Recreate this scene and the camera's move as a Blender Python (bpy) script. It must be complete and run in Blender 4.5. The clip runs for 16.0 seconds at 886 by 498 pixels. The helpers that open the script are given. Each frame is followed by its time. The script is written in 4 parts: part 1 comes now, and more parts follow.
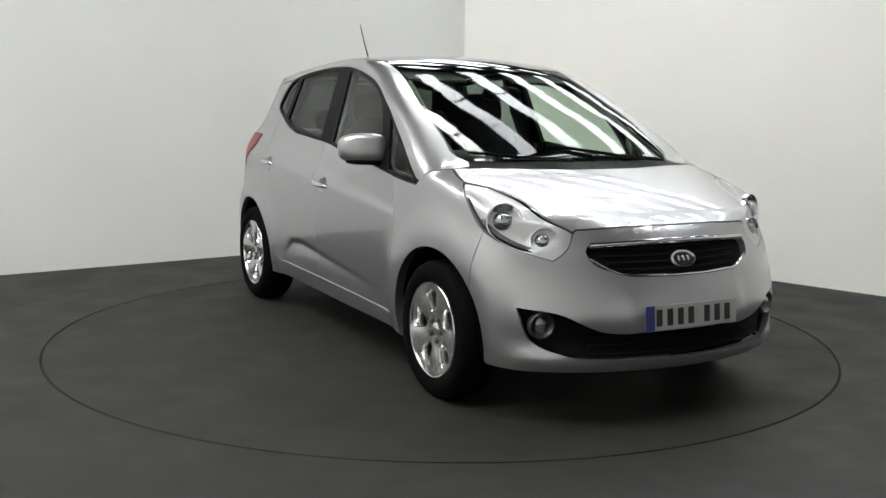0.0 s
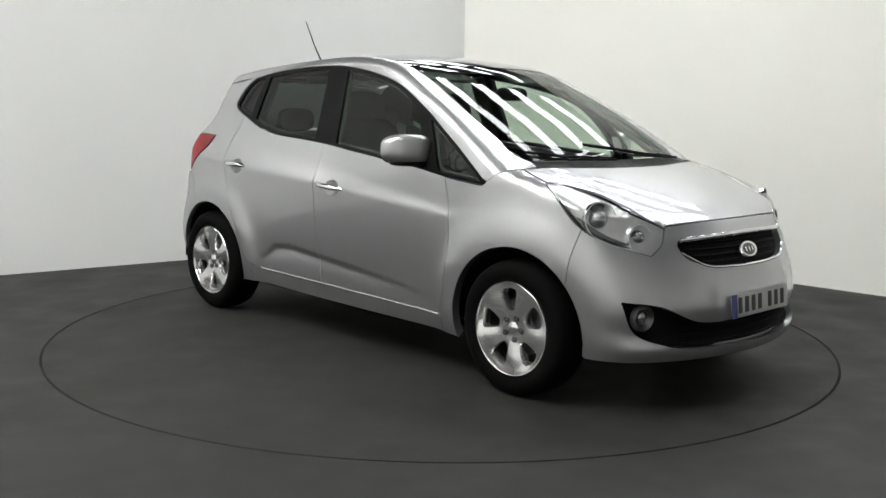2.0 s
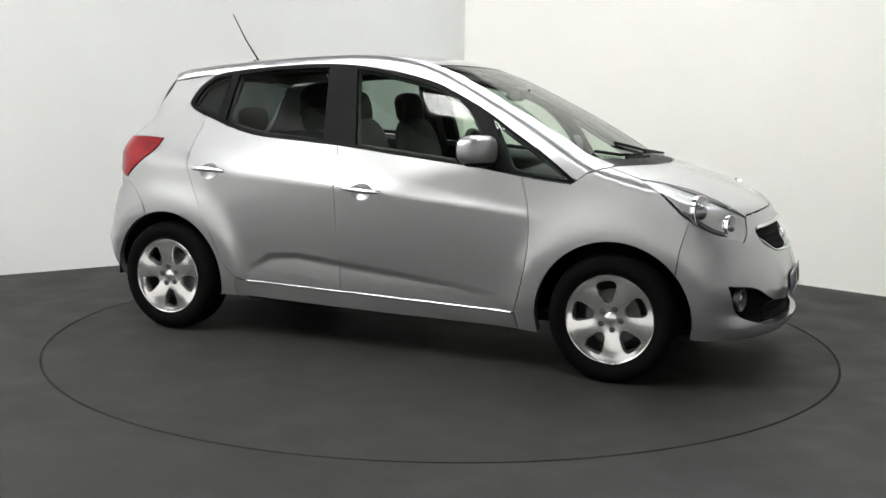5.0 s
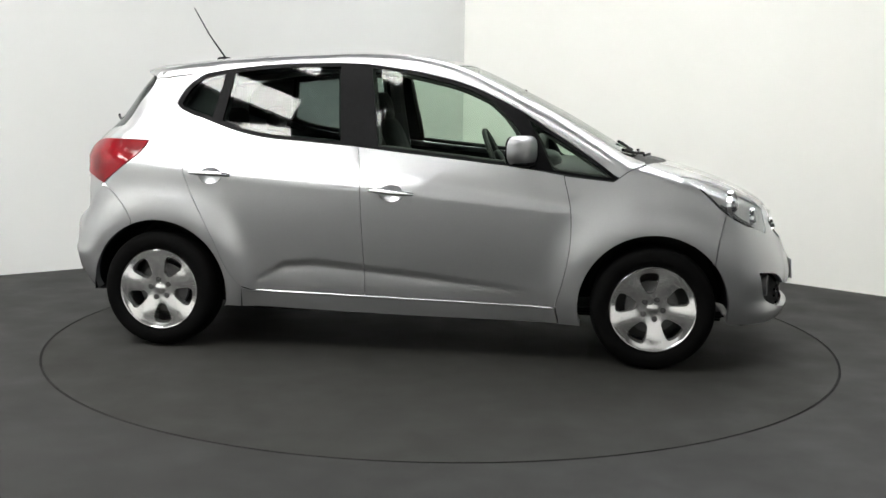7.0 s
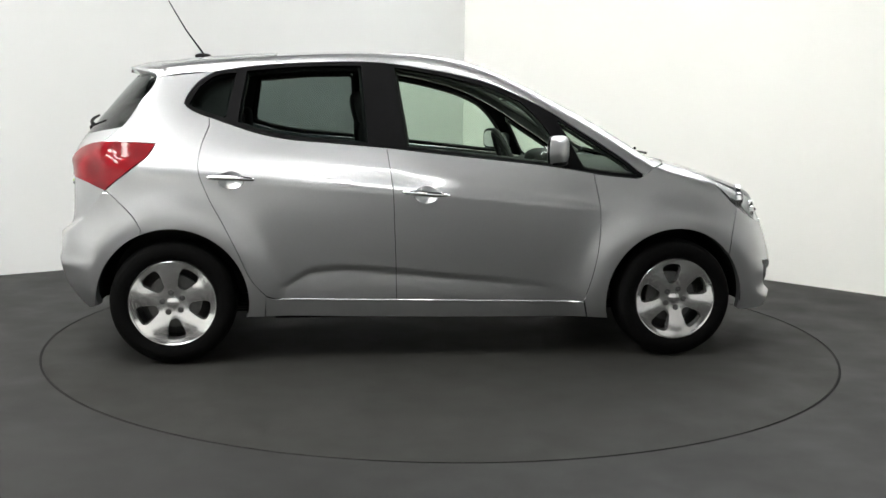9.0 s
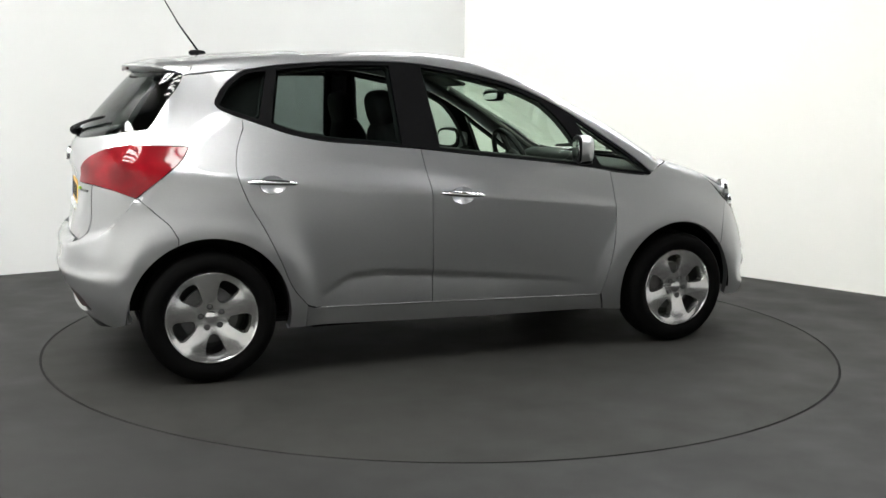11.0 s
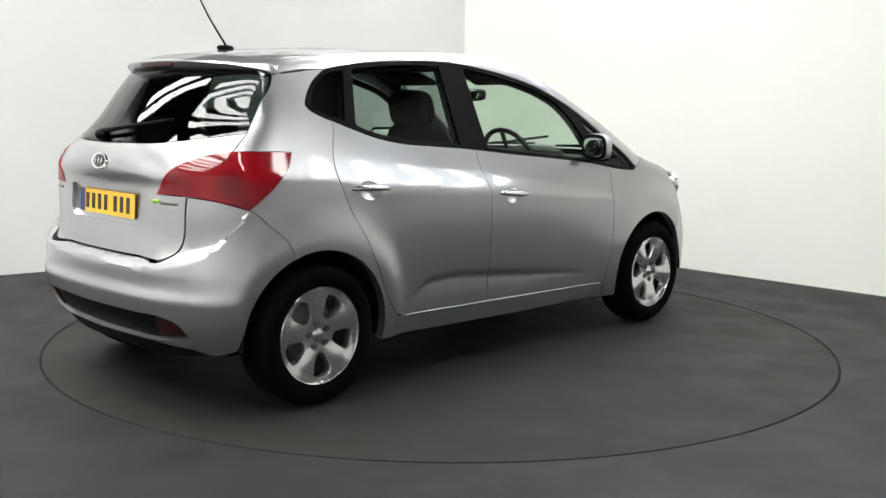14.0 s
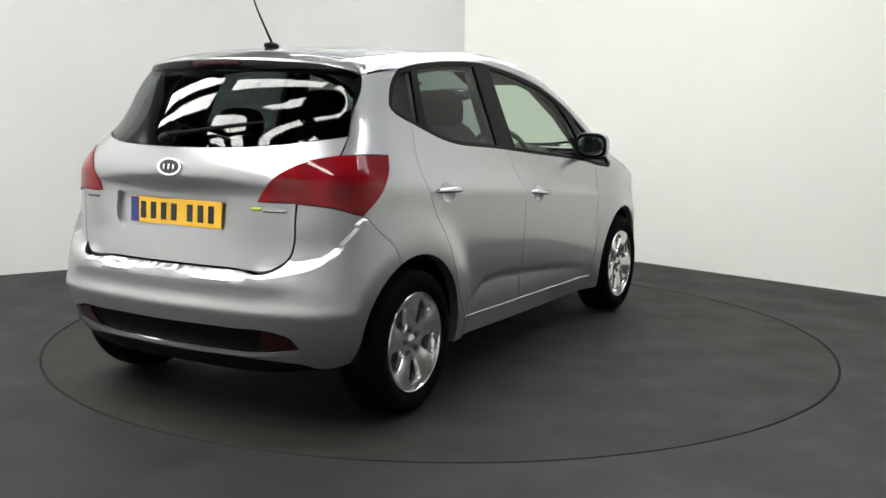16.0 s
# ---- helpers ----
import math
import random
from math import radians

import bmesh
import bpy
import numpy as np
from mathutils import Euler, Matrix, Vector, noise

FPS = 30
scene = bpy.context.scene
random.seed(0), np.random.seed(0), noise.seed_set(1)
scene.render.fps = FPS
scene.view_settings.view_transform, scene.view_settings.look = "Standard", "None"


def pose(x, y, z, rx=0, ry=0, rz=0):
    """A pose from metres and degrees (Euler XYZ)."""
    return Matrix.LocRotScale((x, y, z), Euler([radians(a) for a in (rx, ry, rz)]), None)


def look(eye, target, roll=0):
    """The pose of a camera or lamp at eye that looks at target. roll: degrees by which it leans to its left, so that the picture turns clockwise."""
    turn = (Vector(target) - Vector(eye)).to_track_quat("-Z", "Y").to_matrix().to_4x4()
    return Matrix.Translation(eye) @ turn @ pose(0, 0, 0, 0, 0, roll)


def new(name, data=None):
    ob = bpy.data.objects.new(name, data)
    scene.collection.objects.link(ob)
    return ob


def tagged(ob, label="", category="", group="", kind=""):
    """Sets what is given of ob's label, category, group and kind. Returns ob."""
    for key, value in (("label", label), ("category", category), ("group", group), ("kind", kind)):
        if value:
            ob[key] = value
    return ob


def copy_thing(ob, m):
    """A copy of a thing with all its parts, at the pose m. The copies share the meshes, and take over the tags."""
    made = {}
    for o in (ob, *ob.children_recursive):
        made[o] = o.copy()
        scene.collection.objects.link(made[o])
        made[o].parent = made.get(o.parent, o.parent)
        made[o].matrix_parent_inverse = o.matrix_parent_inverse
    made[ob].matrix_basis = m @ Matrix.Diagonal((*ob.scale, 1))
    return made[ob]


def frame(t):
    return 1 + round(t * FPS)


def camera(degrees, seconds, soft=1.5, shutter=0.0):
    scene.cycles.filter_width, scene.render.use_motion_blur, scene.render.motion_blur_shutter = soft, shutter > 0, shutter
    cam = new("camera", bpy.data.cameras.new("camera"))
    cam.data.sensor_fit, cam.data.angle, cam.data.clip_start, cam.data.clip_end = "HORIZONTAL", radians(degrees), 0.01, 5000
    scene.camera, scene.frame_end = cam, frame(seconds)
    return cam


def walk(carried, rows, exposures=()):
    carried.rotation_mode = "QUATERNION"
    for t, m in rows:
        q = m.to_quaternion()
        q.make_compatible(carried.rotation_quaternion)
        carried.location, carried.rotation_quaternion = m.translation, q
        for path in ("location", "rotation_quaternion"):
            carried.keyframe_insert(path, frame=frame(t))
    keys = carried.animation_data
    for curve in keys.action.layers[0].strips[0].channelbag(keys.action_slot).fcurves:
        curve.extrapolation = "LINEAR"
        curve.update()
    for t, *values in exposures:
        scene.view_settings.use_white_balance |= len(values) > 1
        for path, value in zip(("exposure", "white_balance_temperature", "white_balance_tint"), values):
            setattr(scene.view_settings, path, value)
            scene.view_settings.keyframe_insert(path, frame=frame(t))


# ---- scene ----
from mathutils.geometry import delaunay_2d_cdt

cam = camera(48.32, 16.0, 1.5)
VIEW = look((0, -5.714, 1.3075), (0.0052, 0, 0.4875), 0.86)
walk(cam, [(0, VIEW), (16.0, VIEW)], exposures=[(0, 0.93), (4, 1.17), (8, 1.30), (12, 1.48), (13.5, 1.43), (16, 1.15)])

# ---- light ----
world = bpy.data.worlds.new("hall_dark")
world.use_nodes = True
world.node_tree.nodes["Background"].inputs[0].default_value = (0.9, 0.95, 1.0, 1)
world.node_tree.nodes["Background"].inputs[1].default_value = 0.004
scene.world = world
LAMP_GLOW = 11.9


# ---- materials ----
def material(name, color, rough=0.5, metal=0.0, vary=0.0, scale=8.0, bump=0.0, bump_scale=200.0, coat=0.0, glow=0.0, trans=0.0, spec=0.5):
    m = bpy.data.materials.new(name)
    m.use_nodes = True
    nt = m.node_tree
    b = nt.nodes["Principled BSDF"]
    b.inputs["Base Color"].default_value = (*color, 1)
    b.inputs["Roughness"].default_value = rough
    b.inputs["Metallic"].default_value = metal
    b.inputs["Coat Weight"].default_value = coat
    b.inputs["Coat Roughness"].default_value = 0.04
    b.inputs["Transmission Weight"].default_value = trans
    b.inputs["Specular IOR Level"].default_value = spec
    if glow:
        b.inputs["Emission Color"].default_value = (*color, 1)
        b.inputs["Emission Strength"].default_value = glow
    co = nt.nodes.new("ShaderNodeTexCoord")
    if vary:
        n1 = nt.nodes.new("ShaderNodeTexNoise")
        n1.inputs["Scale"].default_value = scale
        n1.inputs["Detail"].default_value = 8 if scale < 5 else 2
        n2 = nt.nodes.new("ShaderNodeTexNoise")
        n2.inputs["Scale"].default_value = scale * 0.13
        n2.inputs["Detail"].default_value = 4
        mix = nt.nodes.new("ShaderNodeMath")
        mix.operation = "ADD"
        nt.links.new(co.outputs["Object"], n1.inputs["Vector"])
        nt.links.new(co.outputs["Object"], n2.inputs["Vector"])
        nt.links.new(n1.outputs["Fac"], mix.inputs[0])
        nt.links.new(n2.outputs["Fac"], mix.inputs[1])
        ramp = nt.nodes.new("ShaderNodeMapRange")
        ramp.inputs["From Min"].default_value = 0.6
        ramp.inputs["From Max"].default_value = 1.4
        ramp.inputs["To Min"].default_value = 1 - vary
        ramp.inputs["To Max"].default_value = 1 + vary
        nt.links.new(mix.outputs[0], ramp.inputs["Value"])
        sc = nt.nodes.new("ShaderNodeVectorMath")
        sc.operation = "SCALE"
        sc.inputs[0].default_value = color
        nt.links.new(ramp.outputs[0], sc.inputs["Scale"])
        nt.links.new(sc.outputs[0], b.inputs["Base Color"])
        r2 = nt.nodes.new("ShaderNodeMapRange")
        r2.inputs["From Min"].default_value = 0.3
        r2.inputs["From Max"].default_value = 0.7
        r2.inputs["To Min"].default_value = max(0.02, rough * (1 - vary * 0.6))
        r2.inputs["To Max"].default_value = min(1, rough * (1 + vary * 0.6))
        nt.links.new(n1.outputs["Fac"], r2.inputs["Value"])
        nt.links.new(r2.outputs[0], b.inputs["Roughness"])
    if bump:
        n3 = nt.nodes.new("ShaderNodeTexNoise")
        n3.inputs["Scale"].default_value = bump_scale
        n3.inputs["Detail"].default_value = 3
        nt.links.new(co.outputs["Object"], n3.inputs["Vector"])
        bp = nt.nodes.new("ShaderNodeBump")
        bp.inputs["Strength"].default_value = bump
        bp.inputs["Distance"].default_value = 0.002
        nt.links.new(n3.outputs["Fac"], bp.inputs["Height"])
        nt.links.new(bp.outputs["Normal"], b.inputs["Normal"])
    return m


def pane(name, tint, gloss=0.03):
    """Thin car glass: a tinted see-through sheet with a mirror-like skin."""
    m = bpy.data.materials.new(name)
    m.use_nodes = True
    nt = m.node_tree
    nt.nodes.remove(nt.nodes["Principled BSDF"])
    t, g, mix, lw = (nt.nodes.new("ShaderNode" + k) for k in ("BsdfTransparent", "BsdfGlossy", "MixShader", "LayerWeight"))
    t.inputs["Color"].default_value = (*tint, 1)
    g.inputs["Roughness"].default_value = 0.01
    lw.inputs["Blend"].default_value = 0.5
    power, gain = (nt.nodes.new("ShaderNodeMath") for _ in range(2))
    power.operation, gain.operation = "POWER", "MULTIPLY_ADD"
    power.inputs[1].default_value = 5.0
    gain.inputs[1].default_value, gain.inputs[2].default_value = 0.9, gloss
    nt.links.new(lw.outputs["Facing"], power.inputs[0])
    nt.links.new(power.outputs[0], gain.inputs[0])
    nt.links.new(gain.outputs[0], mix.inputs[0])
    nt.links.new(t.outputs[0], mix.inputs[1])
    nt.links.new(g.outputs[0], mix.inputs[2])
    nt.links.new(mix.outputs[0], nt.nodes["Material Output"].inputs["Surface"])
    return m


def gleam_cells(name, dark, bright):
    """Red lamp plastic; gleam and shade of reflector cells are painted into its colour."""
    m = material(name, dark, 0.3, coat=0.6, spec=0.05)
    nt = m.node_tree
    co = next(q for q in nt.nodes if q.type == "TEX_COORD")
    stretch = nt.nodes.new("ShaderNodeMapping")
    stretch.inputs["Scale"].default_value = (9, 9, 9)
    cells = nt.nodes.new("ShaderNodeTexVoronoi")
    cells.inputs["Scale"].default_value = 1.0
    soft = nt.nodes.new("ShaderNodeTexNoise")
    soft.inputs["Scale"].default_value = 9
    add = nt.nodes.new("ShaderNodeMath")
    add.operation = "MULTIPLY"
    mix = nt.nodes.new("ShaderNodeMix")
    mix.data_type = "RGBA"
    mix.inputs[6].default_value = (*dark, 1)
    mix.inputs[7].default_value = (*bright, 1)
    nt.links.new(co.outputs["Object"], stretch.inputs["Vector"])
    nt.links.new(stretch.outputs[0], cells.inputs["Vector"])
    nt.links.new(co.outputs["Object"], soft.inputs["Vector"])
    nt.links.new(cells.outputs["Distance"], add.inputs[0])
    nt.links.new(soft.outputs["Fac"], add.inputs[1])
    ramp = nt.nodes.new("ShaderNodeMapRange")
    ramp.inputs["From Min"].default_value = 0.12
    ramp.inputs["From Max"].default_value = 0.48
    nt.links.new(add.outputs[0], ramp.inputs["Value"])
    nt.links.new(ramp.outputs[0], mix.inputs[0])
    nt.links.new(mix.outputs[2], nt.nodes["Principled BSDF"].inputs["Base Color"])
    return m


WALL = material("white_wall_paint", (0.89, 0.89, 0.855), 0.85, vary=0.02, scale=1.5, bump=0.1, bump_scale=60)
# The left wall's weaker light is put into its darker base colour.
DIMWALL = material("dimmed_wall_paint", (0.63, 0.635, 0.628), 0.85, vary=0.03, scale=1.2, bump=0.1, bump_scale=60)
FLOOR = material("dark_grey_floor_paint", (0.0160, 0.0160, 0.0154), 0.6, vary=0.22, scale=3, bump=0.25, bump_scale=150, spec=0.2)
DISC = material("dark_grey_turntable_rubber", (0.0158, 0.0158, 0.0142), 0.65, vary=0.22, scale=3, bump=0.3, bump_scale=140, spec=0.2)
# Dark tone stands in for shade in the seam round the deck.
EDGE = material("seam_ring_dark", (0.008, 0.008, 0.0078), 0.8, vary=0.3, scale=4, spec=0.1)
PIT = material("pit_black", (0.006, 0.006, 0.006), 0.9)
# Pale tone of the unseen walls, chosen for the light they bounce.
HALL = material("unseen_bounce_wall", (0.86, 0.86, 0.84), 0.8, vary=0.06, scale=2)
ROOF_SHEET = material("roof_dark_sheet", (0.035, 0.035, 0.036), 0.8, vary=0.2, scale=2)
TRUSS = material("roof_steel", (0.16, 0.16, 0.16), 0.6, vary=0.2, scale=6)
LIGHT = material("roof_light_sheet", (1.0, 1.0, 0.97), 0.5, glow=LAMP_GLOW)
# Far strips glow less so that the bonnet isn't lit too brightly.
DIMLIGHT = material("dimmed_roof_light_sheet", (0.94, 0.97, 1.0), 0.5, glow=LAMP_GLOW * 0.45)
SILVER = material("silver_metallic_paint", (0.385, 0.391, 0.400), 0.33, 0.88, vary=0.03, scale=900, coat=1.0)
SILVER.node_tree.nodes["Principled BSDF"].inputs["Coat IOR"].default_value = 1.62
SILVER.node_tree.nodes["Principled BSDF"].inputs["Coat Roughness"].default_value = 0.05
BLACK = material("black_trim_plastic", (0.0045, 0.0045, 0.005), 0.42, vary=0.2, scale=40, spec=0.06)
GLOSSBLACK = material("gloss_black_trim", (0.008, 0.008, 0.009), 0.10, coat=0.5)
MESH = material("black_grille_plastic", (0.006, 0.006, 0.0065), 0.7, vary=0.2, scale=60, spec=0.06)
RUBBER = material("tyre_rubber", (0.0035, 0.0035, 0.0035), 0.8, vary=0.25, scale=30, bump=0.3, bump_scale=120, spec=0.03)
ALLOY = material("silver_alloy", (0.66, 0.66, 0.66), 0.17, 0.92)
CHROME = material("chrome", (0.82, 0.82, 0.83), 0.07, 1.0)
# The darkness inside the wheel openings is put into this colour.
BARREL = material("rim_shade_dark", (0.03, 0.03, 0.03), 0.5, 0.5, vary=0.2, scale=50)
DISCMETAL = material("brake_iron", (0.10, 0.10, 0.10), 0.4, 0.7, vary=0.2, scale=50)
GLASS = pane("clear_car_glass", (0.74, 0.83, 0.75))
DARKGLASS = pane("tinted_rear_glass", (0.36, 0.41, 0.39))
REARGLASS = pane("dark_rear_glass", (0.14, 0.16, 0.15))
LENS = pane("clear_lamp_lens", (0.95, 0.96, 0.97))
ROOFGLASS = material("black_roof_glass", (0.004, 0.004, 0.005), 0.03, coat=1.0)
RED = gleam_cells("red_lamp_lens", (0.12, 0.001, 0.004), (0.22, 0.003, 0.008))
DARKRED = material("dark_red_reflector", (0.028, 0.0015, 0.003), 0.3, coat=0.2, spec=0.2)
BULB = material("smoky_lamp_bulb", (0.32, 0.32, 0.33), 0.12, 0.7, coat=1.0)
LINING = material("grey_headlining", (0.12, 0.12, 0.115), 0.9, vary=0.1, scale=9)
LAMPCHROME = material("lamp_reflector", (0.48, 0.48, 0.475), 0.36, 0.7, vary=0.1, scale=40)
CLOTH = material("black_seat_cloth", (0.012, 0.012, 0.013), 0.9, vary=0.25, scale=9)
DASH = material("dark_grey_dash", (0.016, 0.016, 0.017), 0.7, vary=0.15, scale=9)
YELLOW = material("yellow_plate", (0.78, 0.44, 0.03), 0.35, vary=0.05, scale=30)
WHITE = material("white_plate", (0.34, 0.34, 0.33), 0.4, vary=0.05, scale=30)
INK = material("plate_black", (0.012, 0.012, 0.012), 0.5)
BLUE = material("plate_blue", (0.02, 0.03, 0.16), 0.4)
GREEN = material("badge_green", (0.25, 0.42, 0.03), 0.4)


# ---- mesh helpers ----
def part(name, bm, mat, parent=None, label="", smooth=True):
    me = bpy.data.meshes.new(name)
    bm.to_mesh(me)
    bm.free()
    if smooth:
        me.polygons.foreach_set("use_smooth", [True] * len(me.polygons))
        me.set_sharp_from_angle(angle=radians(38))
    me.materials.append(mat)
    ob = new(name, me)
    ob.parent = parent
    if label:
        ob["label"] = label
    return ob


def box(bm, c, s, bevel=0.0, m=None):
    made = bmesh.ops.create_cube(bm, size=1)["verts"]
    bmesh.ops.scale(bm, vec=s, verts=made)
    if bevel:
        ed = list({e for v in made for e in v.link_edges})
        made = list({v for f in bmesh.ops.bevel(bm, geom=ed, offset=bevel, segments=3, affect="EDGES")["faces"] for v in f.verts} | {v for v in made if v.is_valid})
    if m is not None:
        bmesh.ops.transform(bm, matrix=m, verts=made)
    bmesh.ops.translate(bm, vec=c, verts=made)
    return made


def boxed(c, s, bevel=0.0, m=None):
    bm = bmesh.new()
    box(bm, c, s, bevel, m)
    return bm


def tube(points, r, n=8, closed=False, flat=1.0):
    """A bar along points; flat squeezes it across."""
    bm = bmesh.new()
    P = [Vector(p) for p in points]
    rings = []
    for i, p in enumerate(P):
        a, b = P[i - 1 if (i or closed) else 0], P[(i + 1) % len(P) if (closed or i + 1 < len(P)) else i]
        d = (b - a).normalized()
        u = d.cross(Vector((0, 0, 1)))
        u = u.normalized() if u.length > 1e-3 else Vector((1, 0, 0))
        w = u.cross(d)
        rr = r[i] if isinstance(r, (list, tuple)) else r
        rings.append([bm.verts.new(p + u * (math.cos(k * math.tau / n) * rr * flat) + w * (math.sin(k * math.tau / n) * rr)) for k in range(n)])
    for i in range(len(rings) - (0 if closed else 1)):
        a, b = rings[i], rings[(i + 1) % len(rings)]
        for k in range(n):
            bm.faces.new((a[k], a[(k + 1) % n], b[(k + 1) % n], b[k]))
    if not closed:
        bm.faces.new(rings[0][::-1])
        bm.faces.new(rings[-1])
    bmesh.ops.recalc_face_normals(bm, faces=bm.faces)
    return bm


def lathe(profile, n=64, caps=False):
    """Turn (radius, across) pairs about the y axis."""
    bm = bmesh.new()
    rings = [[bm.verts.new((r * math.cos(k * math.tau / n), y, r * math.sin(k * math.tau / n))) for k in range(n)] for r, y in profile]
    for a, b in zip(rings, rings[1:]):
        for k in range(n):
            bm.faces.new((a[k], a[(k + 1) % n], b[(k + 1) % n], b[k]))
    if caps:
        bm.faces.new(rings[0])
        bm.faces.new(rings[-1])
    bmesh.ops.recalc_face_normals(bm, faces=bm.faces)
    return bm


def ball(c, s, m=None, power=1.0, u=24, v=14):
    """A rounded lump with half sizes s; power under one makes it boxier."""
    bm = bmesh.new()
    bmesh.ops.create_uvsphere(bm, u_segments=u, v_segments=v, radius=1)
    for q in bm.verts:
        q.co = Vector([math.copysign(abs(a) ** power, a) * b for a, b in zip(q.co, s)])
    if m is not None:
        bmesh.ops.transform(bm, matrix=m, verts=bm.verts)
    bmesh.ops.translate(bm, vec=c, verts=bm.verts)
    return bm


# ---- the car's skin ----
def curve(ks):
    """A smooth curve through knots (u, v), level at neither end."""
    u, v = (np.array(a, float) for a in zip(*ks))
    d = np.diff(v) / np.diff(u)
    m = np.concatenate([[d[0]], (d[1:] * np.diff(u)[:-1] + d[:-1] * np.diff(u)[1:]) / (u[2:] - u[:-2]), [d[-1]]])

    def at(q):
        q = np.clip(np.asarray(q, float), u[0], u[-1])
        i = np.clip(np.searchsorted(u, q) - 1, 0, len(u) - 2)
        h = u[i + 1] - u[i]
        s = (q - u[i]) / h
        return (v[i] * (1 + 2 * s) * (1 - s) ** 2 + v[i + 1] * s * s * (3 - 2 * s)
                + h * (m[i] * s * (1 - s) ** 2 + m[i + 1] * s * s * (s - 1)))
    return at


SCREEN = curve([(-2.2, 1.40), (-1.6, 1.512), (-1.24, 1.564), (-0.9, 1.592), (-0.5, 1.612), (-0.2, 1.616), (0.0, 1.605), (0.2, 1.573),
                (0.35, 1.526), (0.51, 1.454), (0.68, 1.371), (0.85, 1.283), (1.02, 1.187), (1.19, 1.085), (1.36, 0.98), (2.3, 0.40)])
BONNET = curve([(-2.2, 0.9), (0.9, 1.125), (1.19, 1.078), (1.30, 1.052), (1.43, 1.022), (1.6, 0.973), (1.75, 0.918), (1.88, 0.853), (1.98, 0.78), (2.1, 0.67), (2.3, 0.45)])


def ROOF(x):
    return np.maximum(SCREEN(x), BONNET(x))


NOSE = curve([(0.1, 1.96), (0.2, 2.03), (0.265, 2.085), (0.30, 2.088), (0.34, 2.075), (0.46, 2.082), (0.58, 2.055), (0.69, 2.012), (0.78, 1.965), (0.9, 1.95), (1.2, 1.85), (1.7, 1.6)])
TAIL = curve([(0.1, -1.66), (0.25, -1.79), (0.33, -1.852), (0.4, -1.890), (0.46, -1.905), (0.498, -1.913), (0.508, -1.913), (0.535, -1.904), (0.57, -1.901), (0.61, -1.901), (0.68, -1.893), (0.8, -1.875),
              (0.93, -1.864), (0.975, -1.868), (1.0, -1.880), (1.06, -1.880), (1.13, -1.85), (1.2, -1.80), (1.3, -1.715), (1.4, -1.625), (1.5, -1.53), (1.7, -1.36)])
TAILBOW = curve([(0.1, 0.14), (0.7, 0.12), (1.0, 0.12), (1.1, 0.30), (1.2, 0.50), (1.4, 0.45), (1.7, 0.4)])
TAILTURN = curve([(0.1, 0.62), (0.6, 0.62), (0.70, 0.75), (1.0, 0.9), (1.2, 0.5), (1.7, 0.3)])
FLANK = curve([(0.1, 0.73), (0.2, 0.772), (0.31, 0.795), (0.45, 0.807), (0.6, 0.818), (0.75, 0.823), (0.9, 0.82), (1.7, 0.80)])
SHOULDER = curve([(-2.0, 0.985), (-1.2, 0.938), (-0.87, 0.917), (-0.2, 0.872), (0.3, 0.836), (0.9, 0.81), (1.4, 0.84), (2.1, 0.78)])
CREASE = curve([(-1.5, 0.962), (-0.87, 0.930), (-0.17, 0.882), (0.28, 0.845), (0.85, 0.797), (1.1, 0.775)])
SHELF_EDGE = curve([(0.0, 0.642), (0.45, 0.650), (0.57, 0.674), (0.645, 0.690), (0.705, 0.722), (0.748, 0.785), (0.776, 0.864), (0.82, 0.92)])
CROWN = curve([(-2.2, 0.16), (-1.2, 0.15), (0.0, 0.09), (0.6, 0.045), (1.25, 0.03), (1.5, 0.05), (2.3, 0.06)])
AXLE, HUB_Z = 1.3075, 0.314


def smax(a, b, k):
    h = np.maximum(k - np.abs(a - b), 0) / k
    return np.maximum(a, b) + h * h * k * 0.25


def half_width(x, z):
    low = FLANK(z)
    slope = 0.829 - 0.52 * (z - SHOULDER(x))
    green = 0.782 - 0.33 * (z - 0.96) + 0.055 * np.clip((x + 0.15) / 0.7, 0, 1)
    w = -smax(-low, -smax(slope, green, 0.03), 0.014)
    # the pressed line low on the doors
    line = np.interp(x, [-0.75, -0.62, -0.45, 0.5, 0.8], [0.40, 0.475, 0.490, 0.405, 0.36])
    near = np.interp(x, [-0.8, -0.6, 0.2, 0.75], [0, 1, 0.8, 0])
    d = line - z
    step = np.clip(d / 0.034 + 0.5, 0, 1)
    w = w - 0.016 * near * step * step * (3 - 2 * step) * np.exp(-np.maximum(d, 0) / 0.075)
    # the sharp shoulder crease, with a bright ledge over it that narrows forwards
    tall = np.interp(x, [-1.2, -0.2, 0.3, 0.85], [0.14, 0.105, 0.075, 0.03])
    swell = np.interp(x, [-1.35, -0.87, -0.2, 0.3, 0.85, 0.97], [0, 0.010, 0.018, 0.018, 0.009, 0])
    up = z - CREASE(x)
    w = w + swell * (np.where(up > 0, (1 - np.clip(up / tall, 0, 1)) ** 1.4, np.exp(np.minimum(up, 0) / 0.22)) - 0.4)
    # fenders swell round the wheels
    for cx in (AXLE, -AXLE):
        r = np.hypot(x - cx, (z - HUB_Z) * 0.95)
        w = w + 0.041 / (1 + np.exp(np.clip((r - 0.49) / (0.034 if cx > 0 else 0.027), -40, 40)))
    return w - 0.016 * np.maximum(np.abs(x + 0.05) / 1.3, 0) ** 4


